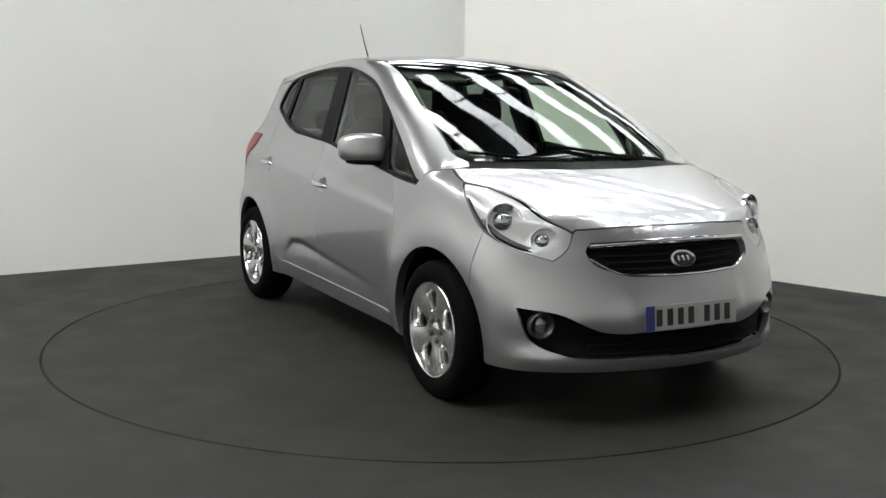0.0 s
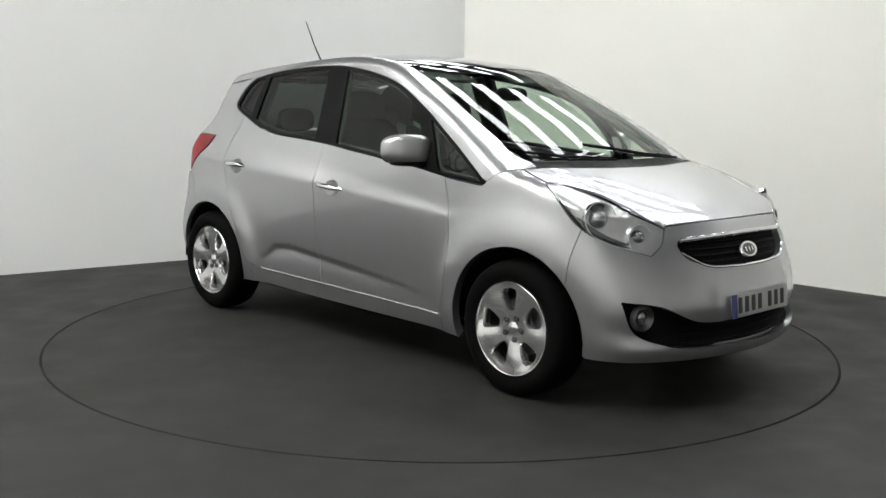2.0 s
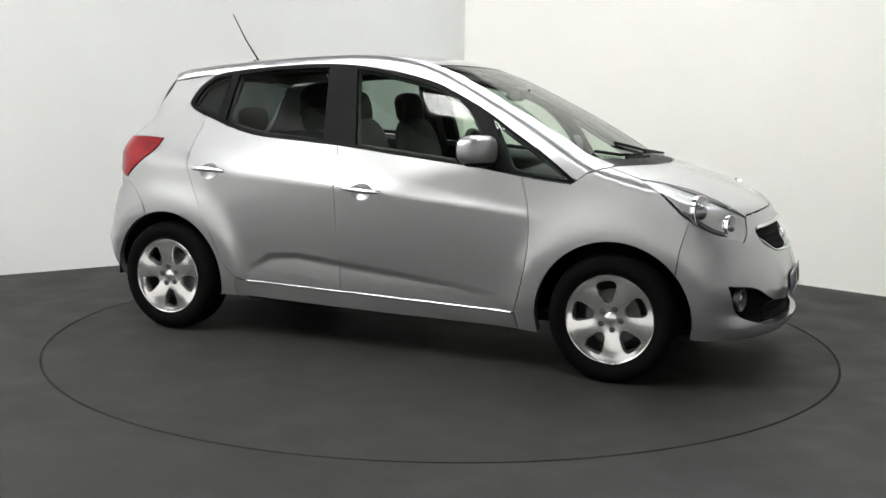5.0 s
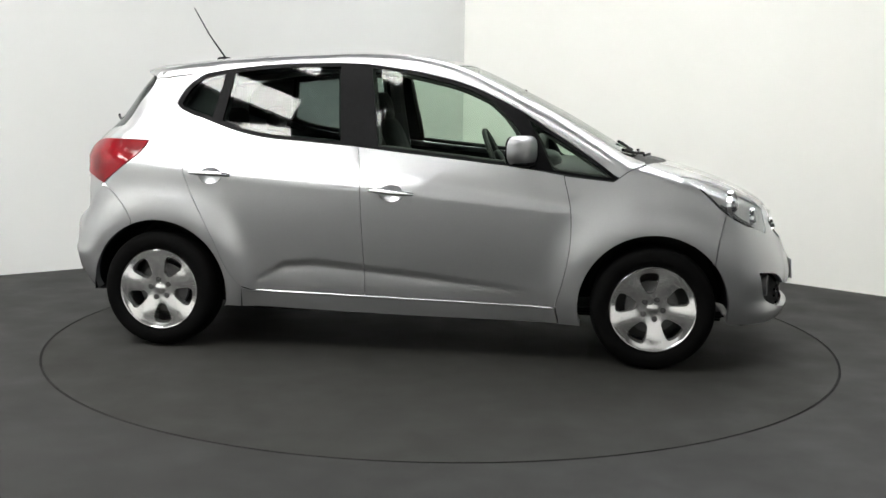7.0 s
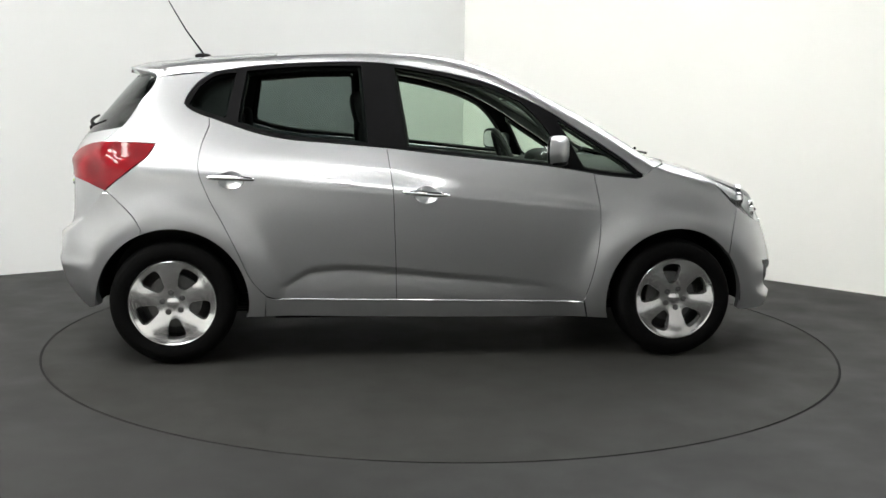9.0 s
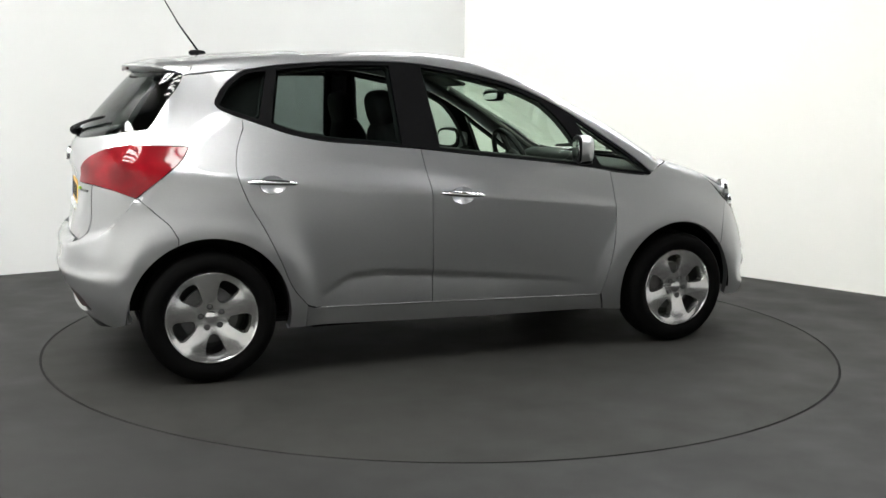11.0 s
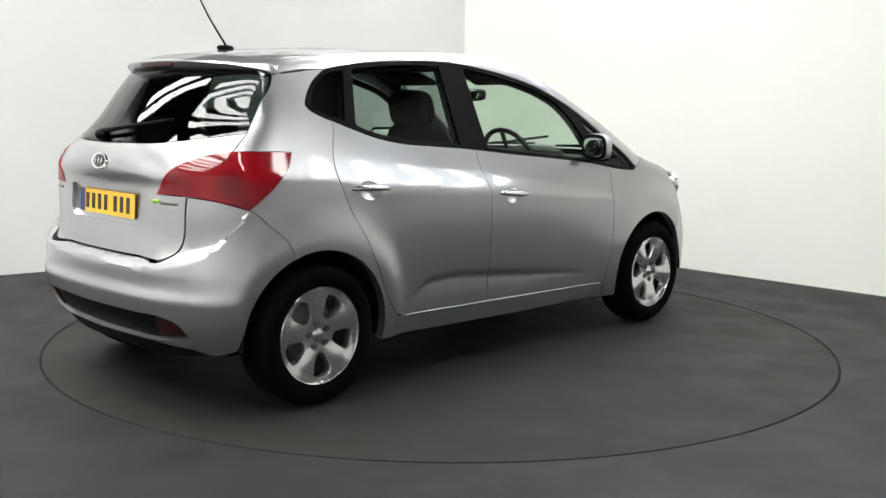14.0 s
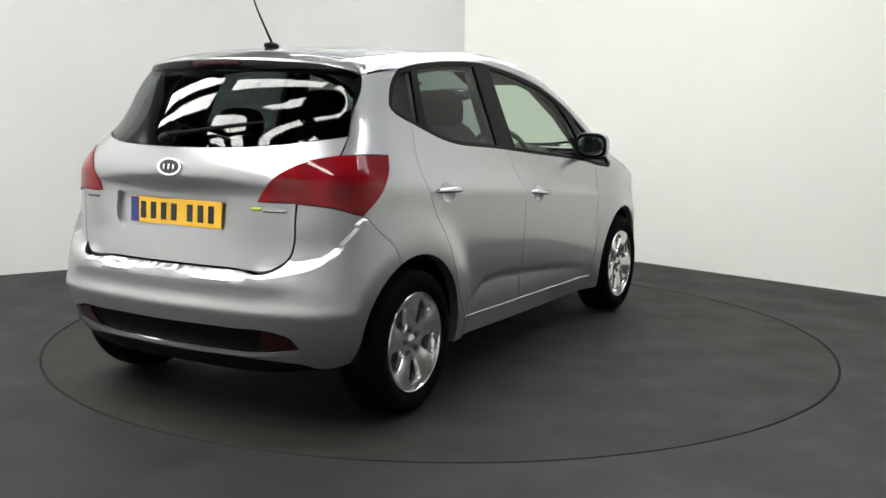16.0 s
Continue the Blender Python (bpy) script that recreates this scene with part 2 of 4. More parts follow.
def solid(x, y, z):
    """Below zero inside the body, above zero outside."""
    y = np.abs(y)
    bow = np.clip((x + 0.4) * 3, -1, 1) * 0.07 * y * y
    top = z - (ROOF(x + bow) - CROWN(x) * y * y - 0.08 * y ** 6)
    pad = np.clip((0.35 - y) / 0.07, 0, 1) * np.clip((z - 0.36) / 0.04, 0, 1) * np.clip((0.61 - z) / 0.09, 0, 1)
    front = x - (NOSE(z) - 0.38 * (y * y * (1 - 0.7 * pad) + 0.017 * pad) - 0.30 * y ** 6)
    # the bumper's upper edge sweeps up to the tail lamps
    high = np.interp(y, [0, 0.45, 0.56, 0.65, 0.705, 0.75, 0.78], [0.022, 0.03, 0.056, 0.058, 0.045, 0.03, 0.014])
    t = np.clip((SHELF_EDGE(y) + high / 2 - z) / high, 0, 1)
    shelf = 0.048 * t ** 1.5 * (2.5 - 1.5 * t)
    rear = (TAIL(z) - shelf + TAILBOW(z) * y * y + TAILTURN(z) * y ** 6) - x
    side = y - half_width(x, z)
    f = smax(top, front, 0.05)
    f = smax(f, side, 0.045)
    f = smax(f, rear, 0.04)
    return smax(f, 0.19 - z, 0.04)


def shoot(o, d, far=3.0):
    """From inside points o along d, the places where the body's skin is met."""
    a, b = np.zeros(len(o)), np.full(len(o), far)
    for _ in range(36):
        m = (a + b) / 2
        p = o + d * m[:, None]
        inside = solid(p[:, 0], p[:, 1], p[:, 2]) < 0
        a, b = np.where(inside, m, a), np.where(inside, b, m)
    return o + d * b[:, None]


def outward(p):
    e = 1e-3
    g = np.stack([solid(*(p + np.eye(3)[i] * e).T) - solid(*(p - np.eye(3)[i] * e).T) for i in range(3)], 1)
    return g / np.linalg.norm(g, axis=1)[:, None]


def on_side(q):
    o = np.stack([q[:, 0], 0 * q[:, 0], q[:, 1]], 1)
    return shoot(o, np.tile([0.0, -1.0, 0.0], (len(q), 1)))


def on_front(q):
    o = np.stack([0 * q[:, 0] + 0.9, 0 * q[:, 0], q[:, 1]], 1)
    return shoot(o, np.stack([np.cos(q[:, 0]), np.sin(q[:, 0]), 0 * q[:, 0]], 1))


def on_rear(q):
    o = np.stack([0 * q[:, 0] - 0.9, 0 * q[:, 0], q[:, 1]], 1)
    return shoot(o, np.stack([-np.cos(q[:, 0]), np.sin(q[:, 0]), 0 * q[:, 0]], 1))


def on_top(q):
    o = np.stack([q[:, 0], q[:, 1], 0 * q[:, 0] + 0.6], 1)
    return shoot(o, np.tile([0.0, 0.0, 1.0], (len(q), 1)))


def on_round(q):
    o = np.stack([q[:, 0], 0 * q[:, 0], 0 * q[:, 0] + 1.0], 1)
    return shoot(o, np.stack([0 * q[:, 0], -np.cos(q[:, 1]), np.sin(q[:, 1])], 1))


def as_round(p):
    return [(a[0], math.atan2(a[2] - 1.0, -a[1])) for a in p]


def bend(pts, step=0.02):
    """An even run along a smooth curve through pts."""
    p = np.array(pts, float)
    if len(p) < 3:
        n = max(1, int(np.linalg.norm(p[-1] - p[0]) / step))
        return p[0] + (p[-1] - p[0]) * (np.arange(n) / n)[:, None]
    s = np.concatenate([[0], np.cumsum(np.linalg.norm(np.diff(p, axis=0), axis=1))])
    fx, fy = curve(list(zip(s, p[:, 0]))), curve(list(zip(s, p[:, 1])))
    n = max(2, int(s[-1] / step))
    q = np.arange(n) / n * s[-1]
    return np.stack([fx(q), fy(q)], 1)


def dense(pts, step=0.015):
    """Many points along a smooth curve, the last one too."""
    return np.concatenate([bend(pts, step), [pts[-1]]])


def outline(*runs, step=0.02):
    """Runs of points, each a smooth curve, joined end to end into a closed line."""
    out = []
    for i, r in enumerate(runs):
        r = list(map(tuple, r))
        nxt = tuple(runs[(i + 1) % len(runs)][0])
        out.append(bend(r, step))
        if math.dist(r[-1], nxt) > 1e-6:
            out.append(bend([r[-1], nxt], step))
    return np.concatenate(out)


def ellipse(cx, cy, rx, ry, n=28):
    t = np.arange(n) / n * math.tau
    return np.stack([cx + rx * np.cos(t), cy + ry * np.sin(t)], 1)


def within(q, poly):
    x, y = q[:, 0][:, None], q[:, 1][:, None]
    x0, y0 = poly[:, 0][None], poly[:, 1][None]
    x1, y1 = np.roll(poly[:, 0], -1)[None], np.roll(poly[:, 1], -1)[None]
    cross = ((y0 > y) != (y1 > y)) & (x < (x1 - x0) * (y - y0) / (y1 - y0 + 1e-12) + x0)
    return cross.sum(1) % 2 == 1


def inset(poly, d):
    t = np.roll(poly, -1, 0) - np.roll(poly, 1, 0)
    t = t / (np.linalg.norm(t, axis=1)[:, None] + 1e-12)
    area = np.sum(poly[:, 0] * np.roll(poly[:, 1], -1) - np.roll(poly[:, 0], -1) * poly[:, 1])
    return poly + np.stack([-t[:, 1], t[:, 0]], 1) * (d if area > 0 else -d)


def sheet(poly, holes=(), cell=0.03):
    """Triangles that fill a closed line in the plane, less its holes."""
    loops = [poly, *holes]
    pts, edges = [], []
    for l in loops:
        k = len(pts)
        pts += [tuple(a) for a in l]
        edges += [(k + i, k + (i + 1) % len(l)) for i in range(len(l))]
    lo, hi = poly.min(0), poly.max(0)
    gx, gy = np.meshgrid(np.arange(lo[0] + cell / 2, hi[0], cell), np.arange(lo[1] + cell / 2, hi[1], cell))
    g = np.stack([gx.ravel() + (np.arange(gx.size) % 2) * 0.001, gy.ravel()], 1)
    ok = within(g, poly)
    rim = np.concatenate(loops)
    g = g[ok]
    if len(g):
        near = np.min(np.hypot(g[:, 0][:, None] - rim[:, 0], g[:, 1][:, None] - rim[:, 1]), 1)
        g = g[near > cell * 0.45]
    pts += [tuple(a) for a in g]
    v, _, f, *_ = delaunay_2d_cdt([Vector(p) for p in pts], edges, [], 0, 1e-6)
    v = np.array([tuple(a) for a in v])
    f = np.array([tuple(a) for a in f if len(a) == 3])
    c = v[f].mean(1)
    keep = within(c, poly)
    for h in holes:
        keep &= ~within(c, h)
    return v, f[keep]


def skin(on, poly, holes=(), lift=0.0, depth=0.012, cell=0.03, gap=0.0018, flip=False, dish=0.0):
    """A pressed panel: the closed line poly laid on the body by the way `on`, with its edges folded in."""
    poly = inset(poly, gap)
    holes = [inset(h, -gap) for h in holes]
    v, f = sheet(poly, holes, cell)
    p = on(v)
    n = outward(p)
    p = p + n * lift
    if flip:
        p[:, 1] *= -1
        n = n * np.array([1, -1, 1])
    if dish:
        c = poly.mean(0)
        r = np.clip(np.linalg.norm((v - c) / (poly.max(0) - c), axis=1), 0, 1)
        p = p - n * (dish * (1 - r ** 2))[:, None]
    bm = bmesh.new()
    vs = [bm.verts.new(a) for a in p]
    rims = {}
    for t in f:
        a, b, c = p[t]
        if np.dot(np.cross(b - a, c - a), n[t[0]]) < 0:
            t = t[::-1]
        bm.faces.new([vs[i] for i in t])
        for i, j in ((t[0], t[1]), (t[1], t[2]), (t[2], t[0])):
            if (j, i) in rims:
                del rims[j, i]
            else:
                rims[i, j] = 1
    if depth:
        inner = {}
        for i, j in rims:
            for k in (i, j):
                if k not in inner:
                    inner[k] = bm.verts.new(p[k] - n[k] * depth)
            bm.faces.new((vs[j], vs[i], inner[i], inner[j]))
    bmesh.ops.delete(bm, geom=[q for q in bm.verts if not q.link_faces], context="VERTS")
    return bm


def as_side(p):
    return [(a[0], a[2]) for a in p]


def as_rear(p):
    return [(math.atan2(abs(a[1]), -0.9 - a[0]), a[2]) for a in p]


def as_front(p):
    return [(math.atan2(abs(a[1]), a[0] - 0.9), a[2]) for a in p]


def spot(on, u, v, lift=0.0):
    """One place on the skin, and the way out of it."""
    p = on(np.array([(u, v)], float))
    n = outward(p)
    return Vector(p[0] + n[0] * lift), Vector(n[0])


def facing(p, n):
    """A pose at p whose z axis points along n and whose x axis lies level."""
    x = Vector((0, 0, 1)).cross(n).normalized()
    y = n.cross(x)
    return Matrix.Translation(p) @ Matrix((x, y, n)).transposed().to_4x4()


BELT = curve([(-1.176, 1.259), (-1.054, 1.217), (-0.903, 1.168), (-0.754, 1.138), (-0.519, 1.119), (-0.255, 1.099), (0.039, 1.069),
              (0.331, 1.042), (0.623, 1.012), (0.885, 0.973), (1.089, 0.953)])
ARCH = 0.376


def belt(x0, x1, drop=0.0):
    return [(a, float(BELT(a)) - drop) for a in np.linspace(x0, x1, 14)]


def arch(cx, a0, a1, r=ARCH):
    return [(cx + r * math.cos(radians(a)), HUB_Z + r * math.sin(radians(a))) for a in np.linspace(a0, a1, 19)]


SEAM_R = [(-1.126, 1.195), (-1.165, 1.09), (-1.175, 1.00), (-1.13, 0.859), (-1.054, 0.718), (-0.983, 0.573), (-0.914, 0.425), (-0.845, 0.345)]
SEAM_B = [(-0.231, 1.094), (-0.205, 0.90), (-0.195, 0.70), (-0.185, 0.50), (-0.18, 0.316)]
SEAM_F = [(0.844, 0.972), (0.882, 0.80), (0.884, 0.63), (0.855, 0.45), (0.815, 0.302)]
DLO_REAR = [(-1.126, 1.240), (-1.176, 1.259), (-1.235, 1.288), (-1.251, 1.306), (-1.236, 1.346), (-1.187, 1.412), (-1.101, 1.472)]
DLO_TOP = [(-1.101, 1.472), (-0.953, 1.498), (-0.715, 1.522), (-0.418, 1.535), (-0.239, 1.532), (-0.06, 1.511), (0.119, 1.481), (0.327, 1.428),
           (0.476, 1.366), (0.623, 1.292), (0.77, 1.201), (0.916, 1.111), (1.032, 1.032), (1.108, 0.973)]
TAIL_IN = [(0.423, 0.931), (0.478, 1.016), (0.623, 1.093), (0.735, 1.112)]
TAIL_LOW = [(0.423, 0.931), (0.564, 0.930), (0.703, 0.911), (0.812, 0.877)]
LAMP_LOW = [(0.96, 0.985), (0.91, 0.93), (0.80, 0.80), (0.70, 0.745), (0.53, 0.692)]
LAMP_IN = [(0.53, 0.692), (0.475, 0.742), (0.455, 0.80)]
LAMP_TOP = [(0.455, 0.80), (0.53, 0.845), (0.66, 0.925), (0.83, 0.968), (0.96, 0.985)]


def sides(name, on, poly, mat, parent, label="", **k):
    """A panel for each side of the car."""
    return [part(name, skin(on, poly, flip=f, **k), mat, parent, label) for f in (False, True)]


def handle_mesh(x0, x1, z0, z1, left):
    pts, rad = [], []
    for s in np.linspace(0, 1, 13):
        p, n = spot(on_side, x0 + (x1 - x0) * s, z0 + (z1 - z0) * s, 0.010 + 0.020 * math.sin(math.pi * s) ** 0.6)
        pts.append((p.x, -p.y if left else p.y, p.z))
        rad.append(0.007 + 0.007 * math.sin(math.pi * min(1, s * 1.02)) ** 0.5)
    return tube(pts, rad, 12, flat=0.7)


def body_panels(car):
    def foot(x0, x1, drop=0.0):
        return [(a, 0.3155 - 0.0185 * (a + 0.098) - drop) for a in np.linspace(x0, x1, 12)]
    fd = outline(belt(-0.231, 0.844), SEAM_F, foot(0.815, -0.18), SEAM_B[::-1])
    rd = outline(belt(-1.126, -0.231), SEAM_B, foot(-0.18, -0.80), [foot(-0.80, 0)[0], (-0.845, 0.345)], SEAM_R[::-1])
    for name, line, hx, hz, x0, x1, z0, z1 in (("front_door", fd, -0.036, 0.864, -0.155, 0.080, 0.878, 0.862), ("rear_door", rd, -1.012, 0.932, -1.125, -0.900, 0.943, 0.933)):
        bowl = ellipse(hx, hz, 0.062, 0.042)
        for door in sides(name, on_side, line, SILVER, car, holes=[bowl], cell=0.012):
            f = door.name.endswith(".001")
            handle = part("handle", handle_mesh(x0, x1, z0, z1, f), CHROME, door, "chrome pull handle")
            part("handle_recess", skin(on_side, bowl, gap=0, depth=0, cell=0.012, dish=0.022, flip=f), SILVER, door)
    sill = outline([(-0.848, 0.341), (-0.80, 0.324)], foot(-0.80, 0.815, 0.004), [(0.835, 0.212), (0, 0.218), (-0.849, 0.236)])
    sides("sill", on_side, sill, SILVER, car)
    lamp_back = as_side(on_front(dense([(-a, q) for a, q in LAMP_LOW])[:17]))[::-1]
    fender = outline([(0.819, 0.298), (0.838, 0.212)], [(0.838, 0.212), (0.945, 0.208)], arch(AXLE, 197, 38), [(1.604, 0.545), (1.618, 0.66), lamp_back[0]],
                     lamp_back, [lamp_back[-1], (1.25, 1.032)],
                     [(1.25, 1.032), (1.165, 1.005), (1.115, 0.968), (1.089, 0.951)], belt(1.085, 0.846, 0.002), SEAM_F)
    sides("front_fender", on_side, fender, SILVER, car, depth=0.045)
    glass_side = [(0.784, 1.188), (0.83, 1.303), (0.888, 1.41), (0.890, 1.436)]
    lamp_side = [(0.985, 1.108), (0.972, 1.052), (0.927, 0.988), (0.815, 0.876)]
    lamp_high = [(0.985, 1.108), (0.86, 1.114), (0.74, 1.114)]
    r_seam = [(-1.453, 0.69), (-1.487, 0.75), (-1.545, 0.805), (-1.605, 0.862)]
    flip_a = [(-a, b) for a, b in glass_side], [(-a, b) for a, b in lamp_side], [(-a, b) for a, b in lamp_high]
    g_side, l_side, l_high = (as_side(on_rear(dense(q))) for q in flip_a)
    quarter = outline(SEAM_R[::-1][:1], [(-0.845, 0.340), (-0.852, 0.236)], [(-0.852, 0.236), (-0.945, 0.238)], arch(-AXLE, -12, 113),
                      r_seam, l_side[::-1], l_high, g_side, [g_side[-1], (-1.101, 1.474)], DLO_REAR[::-1], SEAM_R)
    sides("rear_quarter_panel", on_side, quarter, SILVER, car, depth=0.045)
    low = as_round(on_side(bend(DLO_TOP + [(1.115, 0.968)], 0.03)))
    low_rear = as_round(on_side(np.array([(g_side[-1][0], g_side[-1][1] + 0.002), (-1.25, 1.462), (-1.101, 1.474)])))
    tip = as_round(on_side(np.array([(1.12, 0.972), (1.165, 1.007), (1.25, 1.034)])))
    high = as_round(on_top(np.array([(1.25, -0.612), (1.146, -0.62), (1.0, -0.621), (0.85, -0.616), (0.65, -0.59), (0.47, -0.556), (0.30, -0.545), (0.0, -0.542),
                                     (-0.5, -0.538), (-1.0, -0.528), (-1.30, -0.51), (g_side[-1][0], -0.50)])))
    rail = outline(low_rear[:-1], low, tip, high, step=0.03)
    sides("roof_rail", on_round, rail, SILVER, car, gap=0.001)
    # roof: black glass in front, painted behind
    edge = curve([(-1.5, 0.49), (-1.36, 0.50), (-1.0, 0.528), (-0.5, 0.538), (0.0, 0.542), (0.30, 0.545), (0.47, 0.556), (0.65, 0.59), (0.85, 0.616), (1.0, 0.621),
                  (1.146, 0.62), (1.25, 0.612)])

    def strip(x0, x1, front, back):
        r = [(a, float(edge(a)) - 0.002) for a in np.linspace(x0, x1, 20)]
        l = [(a, -b) for a, b in r[::-1]]
        mid_f = [(r[-1][0], r[-1][1]), (front, 0.0), (r[-1][0], -r[-1][1])]
        mid_b = [(r[0][0], -r[0][1]), (back, 0.0), (r[0][0], r[0][1])]
        return outline(r, mid_f, l, mid_b, step=0.03)
    part("roof_panel", skin(on_top, strip(-1.38, -0.80, -0.80, -1.47)), SILVER, car)
    part("roof_glass", skin(on_top, strip(-0.795, 0.27, 0.32, -0.795), lift=-0.001), ROOFGLASS, car, "black glass roof panel")
    part("windscreen", skin(on_top, strip(0.275, 1.175, 1.245, 0.325), lift=-0.003, depth=0.005), GLASS, car, "raked clear windscreen")
    lead = [(a[0], a[1]) for a in on_front(dense([(0, 0.825), (0.15, 0.8245), (0.30, 0.822), (0.445, 0.814)]))]
    over_lamp = [(a[0], a[1]) for a in on_front(dense(LAMP_TOP))]
    shut = [(a[0], -a[1]) for a in on_side(dense([lamp_back[-1], (1.25, 1.032)]))]
    hood = lead, over_lamp, shut, [shut[-1], (1.33, 0.45), (1.385, 0.22), (1.40, 0)]
    runs = list(hood) + [[(a, -b) for a, b in r[::-1]] for r in hood[::-1]]
    part("bonnet", skin(on_top, outline(*runs)), SILVER, car)
    cowl = [(1.165, 0.60), (1.20, 0.43), (1.225, 0.22), (1.235, 0)], [(1.43, 0), (1.41, 0.22), (1.36, 0.45), (1.27, 0.61)]
    part("cowl", skin(on_top, outline(cowl[0] + [(a, -b) for a, b in cowl[0][-2::-1]], [(a, -b) for a, b in cowl[1][::-1]] + cowl[1][1:]), lift=-0.012, depth=0.02), BLACK, car)
    # nose
    side = [(0.385, 0.758), (0.408, 0.737), (0.394, 0.696), (0.29, 0.643), (0.15, 0.631)]
    grille = outline([(-0.385, 0.758), (-0.2, 0.766), (0, 0.769), (0.2, 0.766), (0.385, 0.758)], side + [(0, 0.629)] + [(-a, b) for a, b in side[::-1]])
    lo_half = [(0.0, 0.398), (0.182, 0.400), (0.36, 0.408), (0.42, 0.436), (0.49, 0.474), (0.652, 0.503)], [(0.655, 0.50), (0.60, 0.365), (0.484, 0.313), (0.17, 0.292), (0.0, 0.289)]
    intake = outline(*lo_half, *[[(-a, b) for a, b in r[::-1]] for r in lo_half[::-1]])
    top = [(0, 0.823), (0.25, 0.821), (0.445, 0.812)], LAMP_IN[::-1], as_front(on_front(np.array(dense(LAMP_LOW)[16:][::-1]))), as_front(on_side(np.array([lamp_back[0], (1.618, 0.66), (1.604, 0.545)]))), as_front(on_side(np.array(arch(AXLE, 38, -10)))), [(0.77, 0.24), (0.4, 0.236), (0, 0.236)]
    bumper = outline(*top, *[[(-a, b) for a, b in r[::-1]] for r in top[::-1]])
    fb = part("front_bumper", skin(on_front, bumper, holes=[grille, intake], depth=0.03, cell=0.026), SILVER, car)
    part("under_lip", skin(on_front, outline([(-0.70, 0.234), (0, 0.230), (0.70, 0.234)], [(0.70, 0.205), (0, 0.200), (-0.70, 0.205)]), lift=-0.03, depth=0.02), BLACK, fb, "black plastic lower lip")
    part("grille_mesh", skin(on_front, grille, lift=-0.028, depth=0), MESH, fb)
    part("lower_intake", skin(on_front, intake, lift=-0.045, depth=0), MESH, fb)
    for f in (1, -1):
        lens = outline(LAMP_LOW, LAMP_IN, LAMP_TOP, step=0.007)
        lens[:, 0] *= f
        lamp = part("headlamp", skin(on_front, lens, lift=-0.006, depth=0, cell=0.009, dish=0.022), LAMPCHROME, car, "clear headlamp with chrome reflectors")
        for a, z, r in ((0.735, 0.858, 0.074), (0.575, 0.775, 0.058)):
            p, n = spot(on_front, a * f, z, -0.064 if r > 0.06 else -0.046)
            n = Vector((0.85, n.y * 0.5, 0.08)).normalized()
            bm = lathe([(r * 0.2, 0.0), (r * 0.6, 0.006), (r * 0.9, 0.022), (r, 0.042), (r * 1.06, 0.042), (r * 1.06, 0.02)], 28)
            bmesh.ops.transform(bm, matrix=facing(p, n) @ pose(0, 0, 0, 90), verts=bm.verts)
            bowl = part("reflector_bowl", bm, CHROME, lamp)
            part("bulb_lens", ball(p + n * 0.016, (r * 0.62,) * 3, u=20, v=12), BULB, bowl)
        low_edge = [spot(on_front, a * f, b + 0.012, -0.012)[0] for a, b in dense(LAMP_LOW)] + [spot(on_front, (a + 0.012) * f, b, -0.012)[0] for a, b in dense(LAMP_IN)[2:]]
        strip_low = outline([(0.83, 0.836), (0.70, 0.754), (0.535, 0.702)], [(0.535, 0.702), (0.545, 0.724)], [(0.545, 0.724), (0.70, 0.780), (0.82, 0.852)])
        strip_low[:, 0] *= f
        part("lamp_bezel", skin(on_front, strip_low, lift=-0.010, depth=0.01, cell=0.014), DISCMETAL, lamp, "dark lower lamp bezel")
        part("lamp_edge", tube(low_edge, 0.006, 8), GLOSSBLACK, lamp)
        part("lamp_lens", skin(on_front, lens, depth=0.006, lift=0.002, cell=0.012), LENS, lamp)
    # tail
    gate = [(0, 0.664), (0.3, 0.665), (0.478, 0.669), (0.525, 0.695), (0.572, 0.925)], TAIL_LOW[:2][::-1], TAIL_IN, [(0.738, 1.116), (0.783, 1.186)], [(0.783, 1.186), (0.62, 1.166), (0.39, 1.142), (0.0, 1.132)]
    plate_well = outline([(-0.33, 0.935), (0.33, 0.935)], [(0.33, 0.935), (0.325, 0.82), (0.30, 0.79)], [(0.30, 0.79), (-0.30, 0.79)], [(-0.30, 0.79), (-0.325, 0.82), (-0.33, 0.935)])
    tg = part("tailgate", skin(on_rear, outline(*gate, *[[(-a, b) for a, b in r[::-1]] for r in gate[::-1]]), holes=[plate_well], depth=0.025, cell=0.026), SILVER, car)
    part("plate_recess", skin(on_rear, inset(plate_well, -0.01), lift=-0.02, depth=0), SILVER, tg)
    rg = [(0.0, 1.134), (0.39, 1.144), (0.62, 1.168), (0.782, 1.188)], glass_side, [(0.890, 1.436), (0.82, 1.454), (0.4, 1.458), (0, 1.460)]
    part("rear_window", skin(on_rear, outline(*rg, *[[(-a, b) for a, b in r[::-1]] for r in rg[::-1]]), lift=-0.003, depth=0.005), REARGLASS, tg, "dark tinted rear window")
    dark = [(0, 0.432), (0.33, 0.433), (0.487, 0.429), (0.545, 0.41), (0.592, 0.345)], [(0.592, 0.345), (0.412, 0.314), (0.2, 0.308), (0, 0.305)]
    insert = outline(*dark, *[[(-a, b) for a, b in r[::-1]] for r in dark[::-1]])
    bt = [(0, 0.658), (0.3, 0.659), (0.482, 0.663), (0.529, 0.692), (0.576, 0.925)], TAIL_LOW[1:], as_rear(on_side(dense(r_seam[::-1]))), as_rear(on_side(np.array(arch(-AXLE, 113, 176)))), [(0.79, 0.30), (0.66, 0.268), (0.585, 0.29)], [(0.585, 0.29), (0.42, 0.298), (0, 0.296)]
